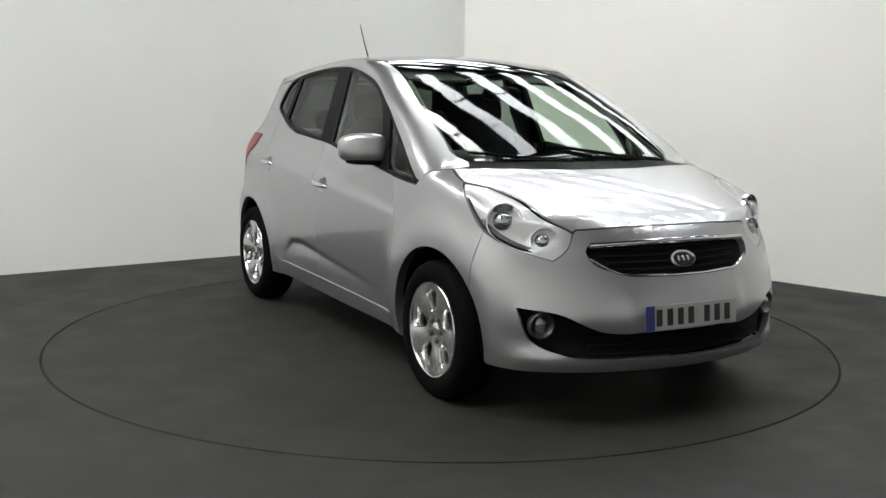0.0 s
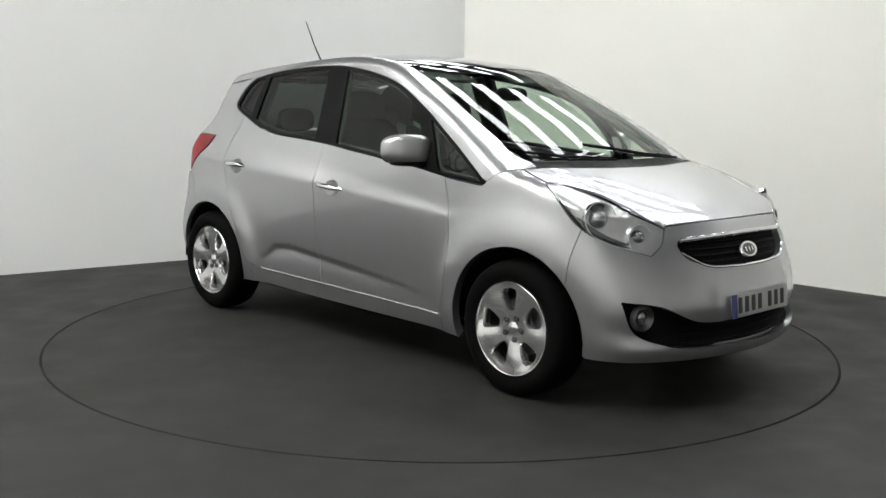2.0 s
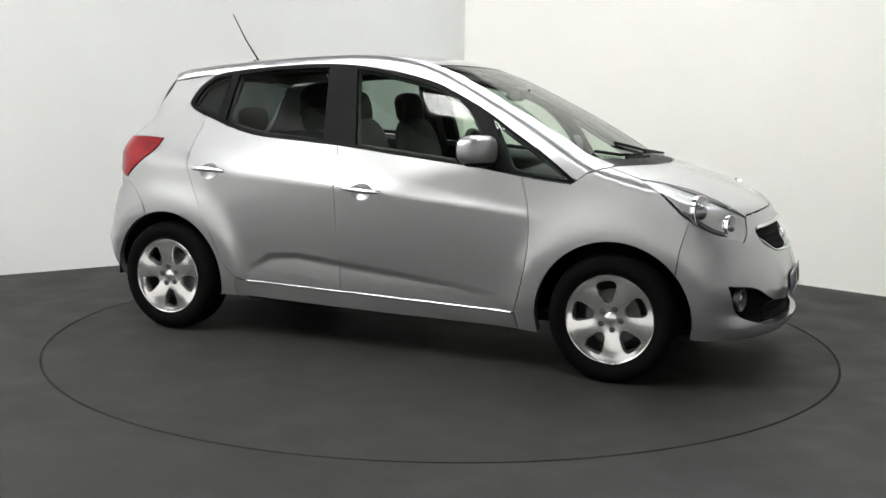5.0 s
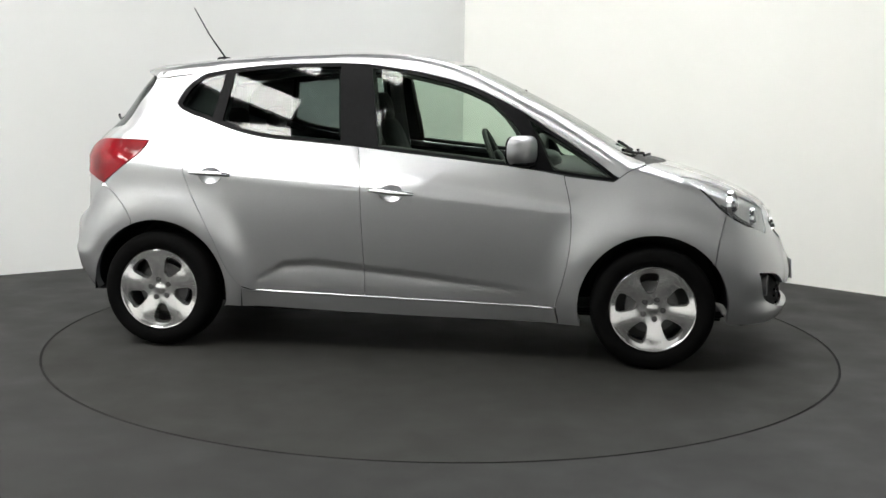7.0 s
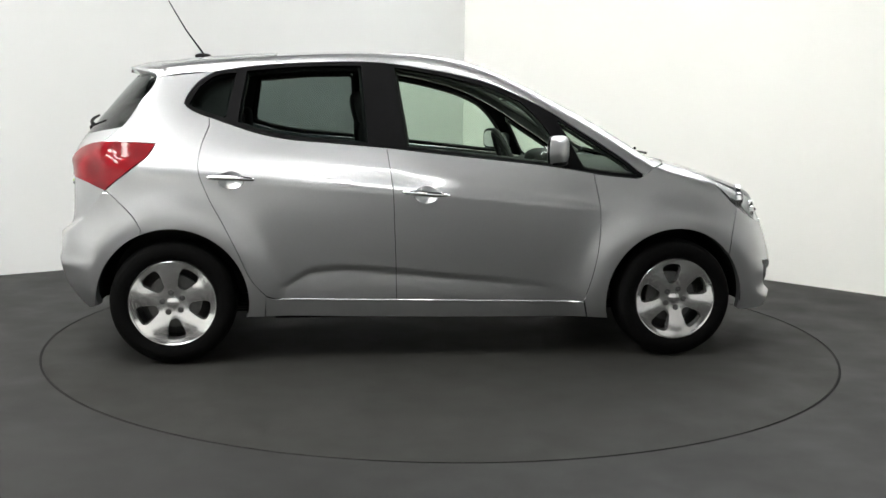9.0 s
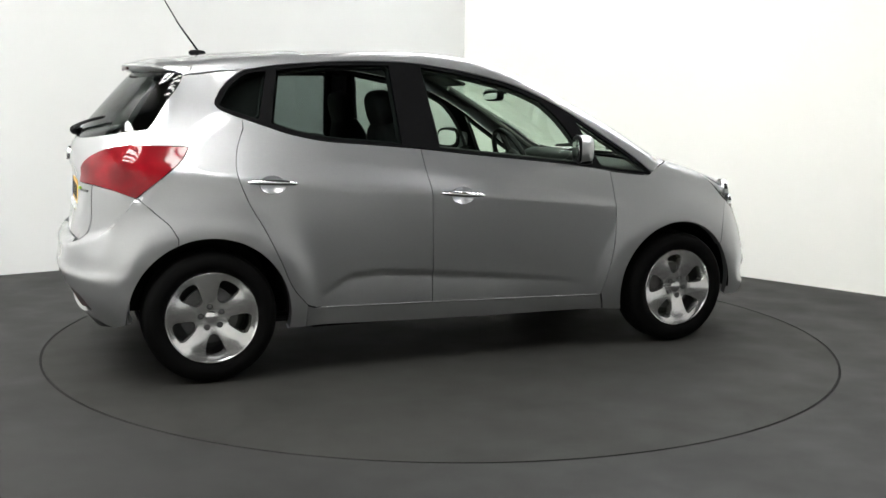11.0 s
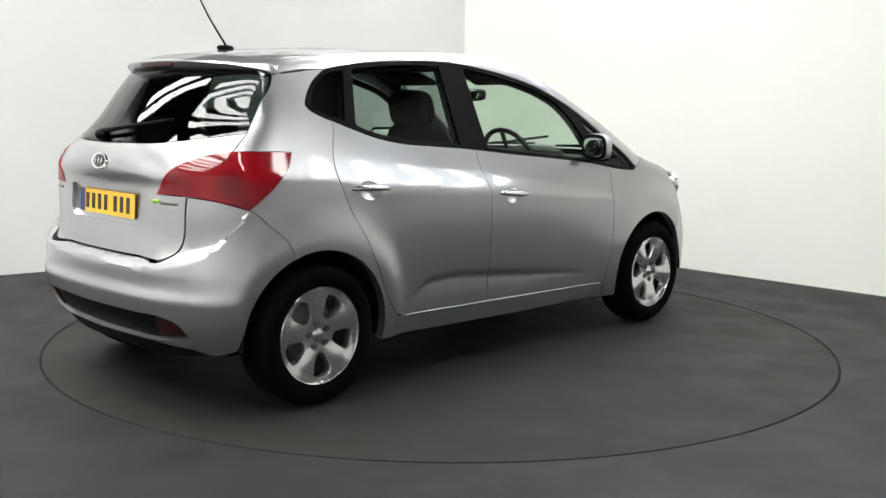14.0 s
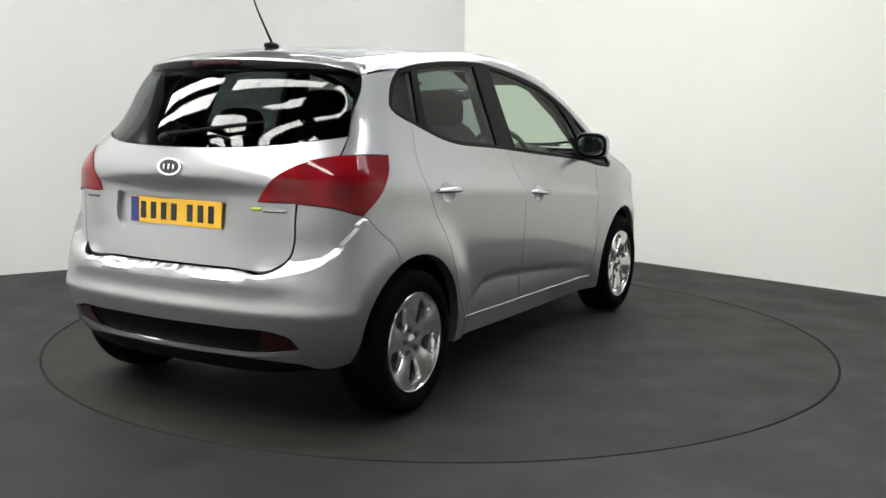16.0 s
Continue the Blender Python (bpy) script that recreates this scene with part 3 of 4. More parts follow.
    rb = part("rear_bumper", skin(on_rear, outline(*bt, *[[(-a, b) for a, b in r[::-1]] for r in bt[::-1]]), holes=[insert], depth=0.03, cell=0.015), SILVER, car)
    part("bumper_insert", skin(on_rear, insert, lift=-0.02, depth=0), BLACK, rb, "black plastic lower bumper insert")
    val = [(0, 0.294), (0.42, 0.296), (0.585, 0.288), (0.66, 0.264)], [(0.66, 0.264), (0.5, 0.235), (0, 0.225)]
    part("valance", skin(on_rear, outline(*val, *[[(-a, b) for a, b in r[::-1]] for r in val[::-1]]), lift=-0.004, depth=0.02), BLACK, rb, "black plastic valance")
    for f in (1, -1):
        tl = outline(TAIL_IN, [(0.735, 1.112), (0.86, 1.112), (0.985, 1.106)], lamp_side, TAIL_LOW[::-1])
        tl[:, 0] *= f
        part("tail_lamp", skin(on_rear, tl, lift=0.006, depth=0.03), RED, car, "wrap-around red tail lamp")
    # side glass in one black surround on each side
    panes = {
        "quarter_window": [[(-1.225, 1.308), (-1.17, 1.395), (-1.09, 1.452), (-0.995, 1.468)], [(-0.995, 1.468), (-1.045, 1.24)], [(-1.045, 1.24), (-1.15, 1.270), (-1.21, 1.292)]],
        "rear_door_window": [[(-0.94, 1.476), (-0.7, 1.502), (-0.36, 1.514)], [(-0.36, 1.514), (-0.328, 1.122)], [(-0.328, 1.122), (-0.52, 1.138), (-0.75, 1.160), (-0.9, 1.192), (-0.985, 1.222)]],
        "front_door_window": [[(-0.185, 1.508), (-0.05, 1.489), (0.12, 1.457), (0.33, 1.402), (0.46, 1.345)], [(0.46, 1.345), (0.56, 1.25), (0.65, 1.12), (0.70, 1.02)], [(0.70, 1.02), (0.33, 1.060), (0.04, 1.088), (-0.125, 1.105)]],
        "front_quarter_light": [[(0.655, 1.252), (0.77, 1.178), (0.915, 1.088), (1.03, 1.010), (1.075, 0.973)], [(1.075, 0.973), (0.885, 0.992), (0.79, 1.005)], [(0.79, 1.005), (0.72, 1.14)]],
    }
    dlo = outline(DLO_TOP, [(1.113, 0.966), (1.108, 0.958), (1.089, 0.953)], belt(1.085, -1.12, -0.002), DLO_REAR[:-1], step=0.02)
    loops = {k: outline(*v) for k, v in panes.items()}
    for f in (False, True):
        fr = part("window_surround", skin(on_side, dlo, holes=list(loops.values()), flip=f, lift=-0.002, depth=0.02), BLACK, car, "satin black window surround")
        for k, l in loops.items():
            part(k, skin(on_side, l, gap=-0.003, flip=f, lift=-0.009, depth=0), DARKGLASS if "rear" in k or k == "quarter_window" else GLASS, fr)
            q = on_side(inset(l, 0.004))
            q = q - outward(q) * 0.03
            rim = tube([(a, -b if f else b, c) for a, b, c in q[::2]], 0.011 if "door" in k else 0.008, 8, closed=True)
            part("inner_frame", rim, DASH, fr, "dark plastic inner window frame")
    # dark sheet added behind the panels so that their seams read dark
    line = outline(arch(-AXLE, 100, -12, 0.40), [(-0.8, 0.24), (0.85, 0.22)], arch(AXLE, 192, 60, 0.40), [(1.45, 0.80), (1.3, 0.93)], belt(1.08, -1.1, 0.025), [(-1.3, 1.0)])
    sides("seam_backing", on_side, line, DASH, car, lift=-0.03, depth=0, cell=0.05)
    return car


def wheel_thing(car, x, y, turn):
    s = -1 if y < 0 else 1
    w = new("wheel")
    w.parent = car
    w.matrix_local = pose(x, y, HUB_Z, 0, 0, 0 if s < 0 else 180) @ pose(0, 0, 0, 0, turn, 0)
    R = 0.314
    prof = [(0.208, 0.085), (0.222, 0.100), (0.255, 0.108), (0.285, 0.104), (0.303, 0.088), (R - 0.002, 0.062), (R, 0.03), (R - 0.004, 0.026), (R, 0.022), (R, -0.022), (R - 0.004, -0.026),
            (R, -0.03), (R - 0.002, -0.062), (0.303, -0.088), (0.285, -0.104), (0.25, -0.108), (0.215, -0.095), (0.208, -0.085)]
    part("tyre", lathe([(r, y2) for r, y2 in prof], 72), RUBBER, w)
    part("rim_barrel", lathe([(0.214, -0.098), (0.216, -0.086), (0.203, -0.075), (0.192, -0.02), (0.19, 0.08), (0.0, 0.082)], 56), BARREL, w)
    # cast face with five openings, their edges chamfered
    t = np.arange(96) / 96 * math.tau
    disc = np.stack([np.cos(t), np.sin(t)], 1) * 0.212
    holes, middles = [], []
    half = [(0.078, 0.0), (0.086, 0.020), (0.106, 0.031), (0.135, 0.043), (0.160, 0.050), (0.178, 0.044), (0.186, 0.024), (0.188, 0.0)]
    for k in range(5):
        a = math.tau * (k + 0.5) / 5 + math.pi / 2
        loop = outline(half + [(p, -q) for p, q in half[-2::-1]], step=0.006)
        c, q = math.cos(a), math.sin(a)
        holes.append(loop @ np.array([[c, q], [-q, c]]))
        middles.append((0.14 * c, 0.14 * q))
    v, f = sheet(disc, holes, 0.012)
    bm = bmesh.new()
    r = np.hypot(v[:, 0], v[:, 1])
    ang = np.arctan2(v[:, 1], v[:, 0])
    crown = np.cos(5 * (ang - math.pi / 2)) * np.clip((r - 0.06) / 0.1, 0, 1) * 0.0065
    y0 = -0.090 + curve([(0, 0.016), (0.045, 0.015), (0.07, 0.012), (0.13, 0.004), (0.185, 0.0), (0.200, -0.002), (0.212, -0.003)])(r) - crown
    vs = [bm.verts.new((a[0], b, a[1])) for a, b in zip(v, y0)]
    for tri in f:
        bm.faces.new([vs[i] for i in tri])
    bmesh.ops.recalc_face_normals(bm, faces=bm.faces)
    if sum(fc.normal.y for fc in bm.faces) > 0:
        bmesh.ops.reverse_faces(bm, faces=bm.faces)
    for deep, draw in ((0.010, 0.10), (0.034, 0.03)):
        ext = bmesh.ops.extrude_edge_only(bm, edges=[e for e in bm.edges if len(e.link_faces) == 1])
        for q in ext["geom"]:
            if isinstance(q, bmesh.types.BMVert):
                q.co.y += deep
                if math.hypot(q.co.x, q.co.z) < 0.2:
                    cx, cz = min(middles, key=lambda c2: math.dist(c2, (q.co.x, q.co.z)))
                    q.co.x += (cx - q.co.x) * draw
                    q.co.z += (cz - q.co.z) * draw
    rim = part("rim", bm, ALLOY, w, "five-spoke silver alloy rim")
    part("rim_lip", lathe([(0.208, -0.090), (0.211, -0.097), (0.215, -0.099), (0.218, -0.096), (0.219, -0.088)], 72), ALLOY, rim)
    part("centre_cap", lathe([(0.0, -0.082), (0.022, -0.081), (0.030, -0.076), (0.031, -0.066)], 28), ALLOY, rim)
    for k in range(5):
        a = math.tau * k / 5 + math.pi / 2 + 0.08
        # Dark discs on the spokes stand in for the shade round sunk nuts.
        for name, prof, mat in (("nut_shade_disc", [(0.0, -0.0785), (0.0125, -0.0785), (0.0145, -0.0805), (0.015, -0.076)], BARREL),
                                ("wheel_nut", [(0.0, -0.084), (0.006, -0.084), (0.0085, -0.081), (0.0085, -0.078)], DISCMETAL)):
            bm = lathe(prof, 12)
            bmesh.ops.translate(bm, vec=(0.052 * math.cos(a), 0, 0.052 * math.sin(a)), verts=bm.verts)
            part(name, bm, mat, rim)
    part("brake_disc", lathe([(0.06, -0.02), (0.135, -0.02), (0.135, 0.005), (0.06, 0.005)], 40), DISCMETAL, w)
    return w


def spoiler(car):
    """The roof's rear lip over the window."""
    ys = np.linspace(-0.60, 0.60, 41)
    bm = bmesh.new()
    rows = []
    for y in ys:
        a = y / 0.6
        fade = 1 - 0.25 * abs(a) ** 8
        root = spot(on_top, -1.40 + 0.06 * a * a, float(np.clip(y, -0.49, 0.49)), 0.002)[0]
        root.y = y * 0.985
        root.z -= 0.03 * abs(a) ** 6
        tip = Vector((-1.605 + 0.19 * a * a + 0.05 * a ** 8, y, 1.503 - 0.025 * a * a - 0.03 * a ** 8))
        low = tip + Vector((0.018, 0, -0.030 * fade))
        under = Vector((-1.52 + 0.17 * a * a + 0.05 * a ** 8, y, 1.452 - 0.02 * a * a - 0.02 * a ** 8))
        mid = (root + tip) / 2 + Vector((0, 0, 0.008))
        inner = Vector((root.x, y, 1.455 - 0.02 * a * a))
        rows.append([bm.verts.new(p) for p in (root, mid, tip, tip + Vector((-0.004, 0, -0.008)), low, under, inner)])
    for r, s in zip(rows, rows[1:]):
        for k in range(6):
            bm.faces.new((r[k], r[k + 1], s[k + 1], s[k]))
    bm.faces.new(rows[0])
    bm.faces.new(rows[-1])
    bmesh.ops.recalc_face_normals(bm, faces=bm.faces)
    sp = part("spoiler", bm, SILVER, car)
    part("brake_light", tube([(-1.601 + 0.19 * (y / 0.6) ** 2, y, 1.481 - 0.025 * (y / 0.6) ** 2) for y in np.linspace(-0.13, 0.13, 9)], 0.010, 8, flat=0.6), DARKRED, sp, "dark red high brake light")


def plate(car, centre, tilt, rear):
    """A number plate with plain bars for its characters."""
    name = "number_plate"
    m = Matrix.Translation(centre) @ pose(0, 0, 0, 0, 0, -90 if rear else 90) @ pose(0, 0, 0, 90 - tilt)
    pl = part(name, boxed((0, 0, 0), (0.50, 0.109, 0.006), 0.003, None), YELLOW if rear else WHITE, car, "yellow number plate with plain bars" if rear else "white number plate with plain bars")
    pl.matrix_local = m
    part("blue_band", boxed((-0.2265, 0, 0.0035), (0.045, 0.104, 0.002)), BLUE, pl, "blue band", smooth=False)
    x = -0.178
    for k in range(7):
        part("character_bar", boxed((x, 0, 0.0038), (0.030, 0.070, 0.002)), INK, pl, smooth=False)
        x += 0.057 if k != 3 else 0.088
    return pl


def badge(car, p, n):
    m = facing(p, n)
    bm = lathe([(0.0, 0.0), (0.050, 0.0), (0.061, -0.003), (0.066, -0.003), (0.068, 0.002), (0.069, 0.012)], 40)
    bmesh.ops.transform(bm, matrix=m @ Matrix.Diagonal((1, 0.55, 1, 1)) @ pose(0, 0, 0, -90), verts=bm.verts)
    bd = part("badge", bm, CHROME, car, "oval chrome badge")
    bm = lathe([(0.0, -0.002), (0.052, -0.001)], 40)
    bmesh.ops.transform(bm, matrix=m @ Matrix.Diagonal((1, 0.55, 1, 1)) @ pose(0, 0, 0, -90), verts=bm.verts)
    part("badge_field", bm, GLOSSBLACK, bd)
    for x in (-0.026, 0.0, 0.026):
        bm = boxed((x, 0, 0.003), (0.010, 0.022, 0.004), 0.001)
        bmesh.ops.transform(bm, matrix=m, verts=bm.verts)
        part("badge_bar", bm, CHROME, bd)


def door_mirror(car, f):
    """f is -1 on the right, 1 on the left."""
    c = Vector((0.632, f * 0.872, 1.100))
    swept = Matrix(((1, -0.34 * f, 0, 0), (0, 1, 0, 0), (0, 0, 1, 0), (0, 0, 0, 1)))
    bm = ball((0, 0, 0), (0.062, 0.112, 0.076), None, 0.6, 32, 20)
    for v in bm.verts:
        v.co.x -= 0.016 * (abs(v.co.y) / 0.112) ** 2
        if v.co.x < -0.025:
            v.co.x = -0.025 - (abs(v.co.x) - 0.025) * 0.25
        if v.co.y * f > 0:
            v.co.z *= 1 - 0.16 * (v.co.y * f / 0.112) ** 2
    bmesh.ops.transform(bm, matrix=Matrix.Translation(c) @ swept, verts=bm.verts)
    mr = part("door_mirror", bm, SILVER, car, "silver door mirror on a black foot")
    for name, x, size, mat in (("mirror_rim", -0.034, (0.012, 0.107, 0.071), BLACK), ("mirror_glass", -0.042, (0.006, 0.090, 0.055), CHROME)):
        bm = ball((x, 0, 0.0), size, None, 0.6)
        bmesh.ops.transform(bm, matrix=Matrix.Translation(c) @ swept, verts=bm.verts)
        part(name, bm, mat, mr)
    bm = ball((0.010, 0, -0.064), (0.045, 0.085, 0.018), None, 0.8)
    bmesh.ops.transform(bm, matrix=Matrix.Translation(c) @ swept, verts=bm.verts)
    part("mirror_base", bm, BLACK, mr)
    part("mirror_foot", tube([c + Vector((0.02, f * -0.05, -0.055)), c + Vector((0.045, f * -0.09, -0.072)), c + Vector((0.07, f * -0.135, -0.085))], [0.026, 0.028, 0.034], 12, flat=0.9), BLACK, mr)


def seat(car, x, y, w=0.48):
    s = part("seat_cushion", ball((x + 0.05, y, 0.56), (0.27, w / 2, 0.10), None, 0.6), CLOTH, car, "black cloth seat")
    part("backrest", ball((x - 0.24, y, 0.92), (0.085, w / 2 - 0.01, 0.33), pose(0, 0, 0, 0, -16, 0), 0.6), CLOTH, s)
    part("headrest", ball((x - 0.345, y, 1.295), (0.055, 0.15, 0.10), pose(0, 0, 0, 0, -12, 0), 0.65), CLOTH, s)
    for d in (-0.05, 0.05):
        part("headrest_post", tube([(x - 0.32, y + d, 1.16), (x - 0.335, y + d, 1.24)], 0.007, 8), CHROME, s)


def interior(car):
    for y in (-0.36, 0.36):
        seat(car, 0.02, y)
        b = part("rear_headrest", ball((-1.02, y, 1.215), (0.045, 0.13, 0.075), None, 0.65), CLOTH, car)
        part("headrest_post", tube([(-1.0, y, 1.08), (-1.015, y, 1.17)], 0.009, 8), BLACK, b)
    part("rear_bench", ball((-0.72, 0, 0.58), (0.27, 0.64, 0.11), None, 0.5), CLOTH, car, "black cloth rear bench")
    part("rear_bench_back", ball((-0.97, 0, 0.87), (0.09, 0.63, 0.28), pose(0, 0, 0, 0, -14, 0), 0.5), CLOTH, car)
    part("parcel_shelf", boxed((-1.38, 0, 1.03), (0.55, 1.12, 0.03), 0.01), DASH, car)
    dash = part("dashboard", ball((0.95, 0, 0.875), (0.36, 0.66, 0.155), None, 0.5), DASH, car)
    part("instrument_hood", ball((0.70, -0.36, 1.025), (0.12, 0.19, 0.065), None, 0.7), DASH, dash)
    part("centre_console", boxed((0.50, 0, 0.60), (0.8, 0.24, 0.36), 0.04), DASH, car)
    ring = [Matrix.Translation((0.47, -0.36, 1.02)) @ pose(0, 0, 0, 0, 65, 0) @ Vector((0.18 * math.cos(a), 0.18 * math.sin(a), 0)) for a in np.arange(32) / 32 * math.tau]
    st = part("steering_wheel", tube(ring, 0.015, 8, closed=True), DASH, car)
    part("wheel_boss", ball((0.485, -0.36, 1.015), (0.03, 0.075, 0.07), pose(0, 0, 0, 0, -25, 0), 0.8), DASH, st)
    for a in (0.0, math.pi, math.pi * 0.5):
        q = Matrix.Translation((0.47, -0.36, 1.02)) @ pose(0, 0, 0, 0, 65, 0) @ Vector((0.18 * math.cos(a + math.pi / 2), 0.18 * math.sin(a + math.pi / 2), 0))
        part("wheel_spoke", tube([(0.485, -0.36, 1.015), q], 0.016, 8, flat=0.6), DASH, st)
    mi = part("interior_mirror", ball((0.52, 0, 1.385), (0.022, 0.12, 0.037), None, 0.6), BLACK, car)
    part("mirror_face", ball((0.497, 0, 1.385), (0.005, 0.104, 0.029), None, 0.6), CHROME, mi, "rear-view mirror glass")
    part("mirror_stalk", tube([(0.53, 0, 1.39), (0.60, 0, 1.405)], 0.012, 8), BLACK, mi)
    for y in (-0.33, 0.33):
        part("sun_visor", boxed((0.32, y, 1.475), (0.18, 0.36, 0.015), 0.006, pose(0, 0, 0, 0, 20, 0)), DASH, car)
    part("headlining", skin(on_top, outline([(-1.36, -0.47), (-0.5, -0.51), (0.27, -0.515)], [(0.27, -0.515), (0.30, 0), (0.27, 0.515)], [(0.27, 0.515), (-0.5, 0.51), (-1.36, 0.47)], [(-1.36, 0.47), (-1.40, 0), (-1.36, -0.47)], step=0.05), lift=-0.03, depth=0, cell=0.08), LINING, car)
    for f in (1, -1):
        part("front_pillar_trim", tube([(1.12, f * 0.60, 1.03), (0.75, f * 0.575, 1.265), (0.45, f * 0.53, 1.43)], 0.018, 8), LINING, car)
        part("middle_pillar_trim", tube([(-0.24, f * 0.70, 1.02), (-0.27, f * 0.60, 1.3), (-0.28, f * 0.54, 1.50)], 0.045, 8), DASH, car)
        trim_line = outline([(-1.29, 1.27), (-1.25, 1.41), (-1.12, 1.50)], [(-1.12, 1.50), (-0.955, 1.495)], [(-0.955, 1.495), (-1.01, 1.19)], [(-1.01, 1.19), (-1.29, 1.27)])
        part("rear_pillar_trim", skin(on_side, trim_line, lift=-0.055, depth=0.03, flip=f > 0), DASH, car)


def trim(car):
    # roof aerial
    base, _ = spot(on_top, -1.225, 0.0)
    ae = part("aerial_base", ball(base + Vector((0.0, 0, 0.008)), (0.045, 0.022, 0.016), None, 0.8), BLACK, car)
    part("aerial_rod", tube([base + Vector((0.01, 0, 0.012)), base + Vector((-0.09, 0, 0.15)), base + Vector((-0.183, 0, 0.31))], [0.006, 0.004, 0.0028], 8), BLACK, ae)
    # wipers
    for y0, y1, x0 in ((0.50, -0.12, 1.245), (-0.08, -0.56, 1.270)):
        pts = [spot(on_top, x0 - 0.02 * k - 0.05 * abs(y0 + (y1 - y0) * k / 6) ** 2, y0 + (y1 - y0) * k / 6, 0.008)[0] for k in range(7)]
        wp = part("windscreen_wiper", tube(pts, 0.009, 6), BLACK, car)
        pts = [spot(on_top, x0 + 0.035 - 0.035 * k / 6 - 0.05 * abs(y0 + (y1 - y0) * k / 6) ** 2, y0 + (y1 - y0) * k / 9, 0.014)[0] for k in range(7)]
        part("wiper_arm", tube(pts, 0.007, 6), BLACK, wp)
    pts = [spot(on_rear, a, 1.165 + 0.012 * k, 0.022)[0] for k, a in enumerate(np.linspace(0.06, -0.42, 6))]
    rw = part("rear_wiper", tube(pts, [0.014, 0.011, 0.009, 0.008, 0.008, 0.006], 8), BLACK, car)
    p, n = spot(on_rear, 0.06, 1.158, 0.012)
    part("wiper_pivot", ball(p, (0.03, 0.035, 0.026)), BLACK, rw)
    # sill strip
    for f in (1, -1):
        pts = [spot(on_side, x, z, 0.004)[0] for x, z in [(a, 0.3135 - 0.0185 * (a + 0.098)) for a in np.linspace(-0.775, 0.80, 30)]]
        part("sill_strip", tube([(p.x, p.y * -f, p.z) for p in pts], 0.0042, 6), SILVER, car)
    # nose
    bar = [spot(on_front, a, 0.762 - 0.012 * (a / 0.4) ** 2, 0.004)[0] for a in np.linspace(-0.392, 0.392, 25)]
    part("grille_bar", tube(bar, 0.011, 10, flat=0.7), CHROME, car, "chrome bar over the grille")
    low = [spot(on_front, a, b, 0.0)[0] for a, b in bend([(-0.398, 0.70), (-0.29, 0.642), (-0.15, 0.630), (0, 0.628), (0.15, 0.630), (0.29, 0.642), (0.399, 0.70)], 0.04)]
    part("grille_rim", tube(low, 0.006, 8), CHROME, car)
    for k in range(4):
        row = [spot(on_front, a, 0.742 - 0.027 * k, -0.020)[0] for a in np.linspace(-0.38 + 0.03 * k, 0.38 - 0.03 * k, 21)]
        part("grille_slat", tube(row, 0.005, 6), MESH, car)
    for k in range(3):
        row = [spot(on_front, a, 0.375 - 0.028 * k, -0.030)[0] for a in np.linspace(-0.40, 0.40, 21)]
        part("intake_slat", tube(row, 0.006, 6), MESH, car)
    for f in (1, -1):
        p, n = spot(on_front, 0.575 * f, 0.425, -0.042)
        n = Vector((0.95, n.y * 0.4, 0)).normalized()
        bm = lathe([(0.0, 0.0), (0.03, 0.004), (0.046, 0.024), (0.05, 0.03), (0.056, 0.026), (0.056, 0.0)], 28)
        bmesh.ops.transform(bm, matrix=facing(p, n) @ pose(0, 0, 0, 90), verts=bm.verts)
        fg = part("fog_lamp", bm, DISCMETAL, car, "round front fog lamp")
        part("fog_lens", ball(p + n * 0.010, (0.016, 0.030, 0.036)), BULB, fg)
        # rear reflectors
        rr = outline([(0.44, 0.422), (0.49, 0.418), (0.540, 0.40), (0.578, 0.352)], [(0.578, 0.352), (0.43, 0.330)], [(0.43, 0.330), (0.44, 0.422)])
        rr[:, 0] *= f
        part("rear_reflector", skin(on_rear, rr, lift=-0.010, depth=0.01), DARKRED, car, "dark red bumper reflector")
    p, n = spot(on_front, 0.0, 0.460, 0.004)
    plate(car, p, 5, False)
    p, n = spot(on_rear, 0.0, 0.866, -0.012)
    plate(car, p, 3, True)
    p, n = spot(on_front, 0.0, 0.692, -0.004)
    badge(car, p, n)
    p, n = spot(on_rear, 0.0, 1.052, 0.004)
    badge(car, p, n)
    for a0, a1, z, mat, nm in ((-0.40, -0.44, 0.902, GREEN, "leaf_badge"), (-0.45, -0.535, 0.896, DISCMETAL, "name_badge"), (0.45, 0.53, 0.905, DISCMETAL, "name_badge")):
        pts = [spot(on_rear, a, z, 0.002)[0] for a in np.linspace(a0, a1, 6)]
        part(nm, tube(pts, 0.008 if mat is GREEN else 0.006, 6), mat, car)


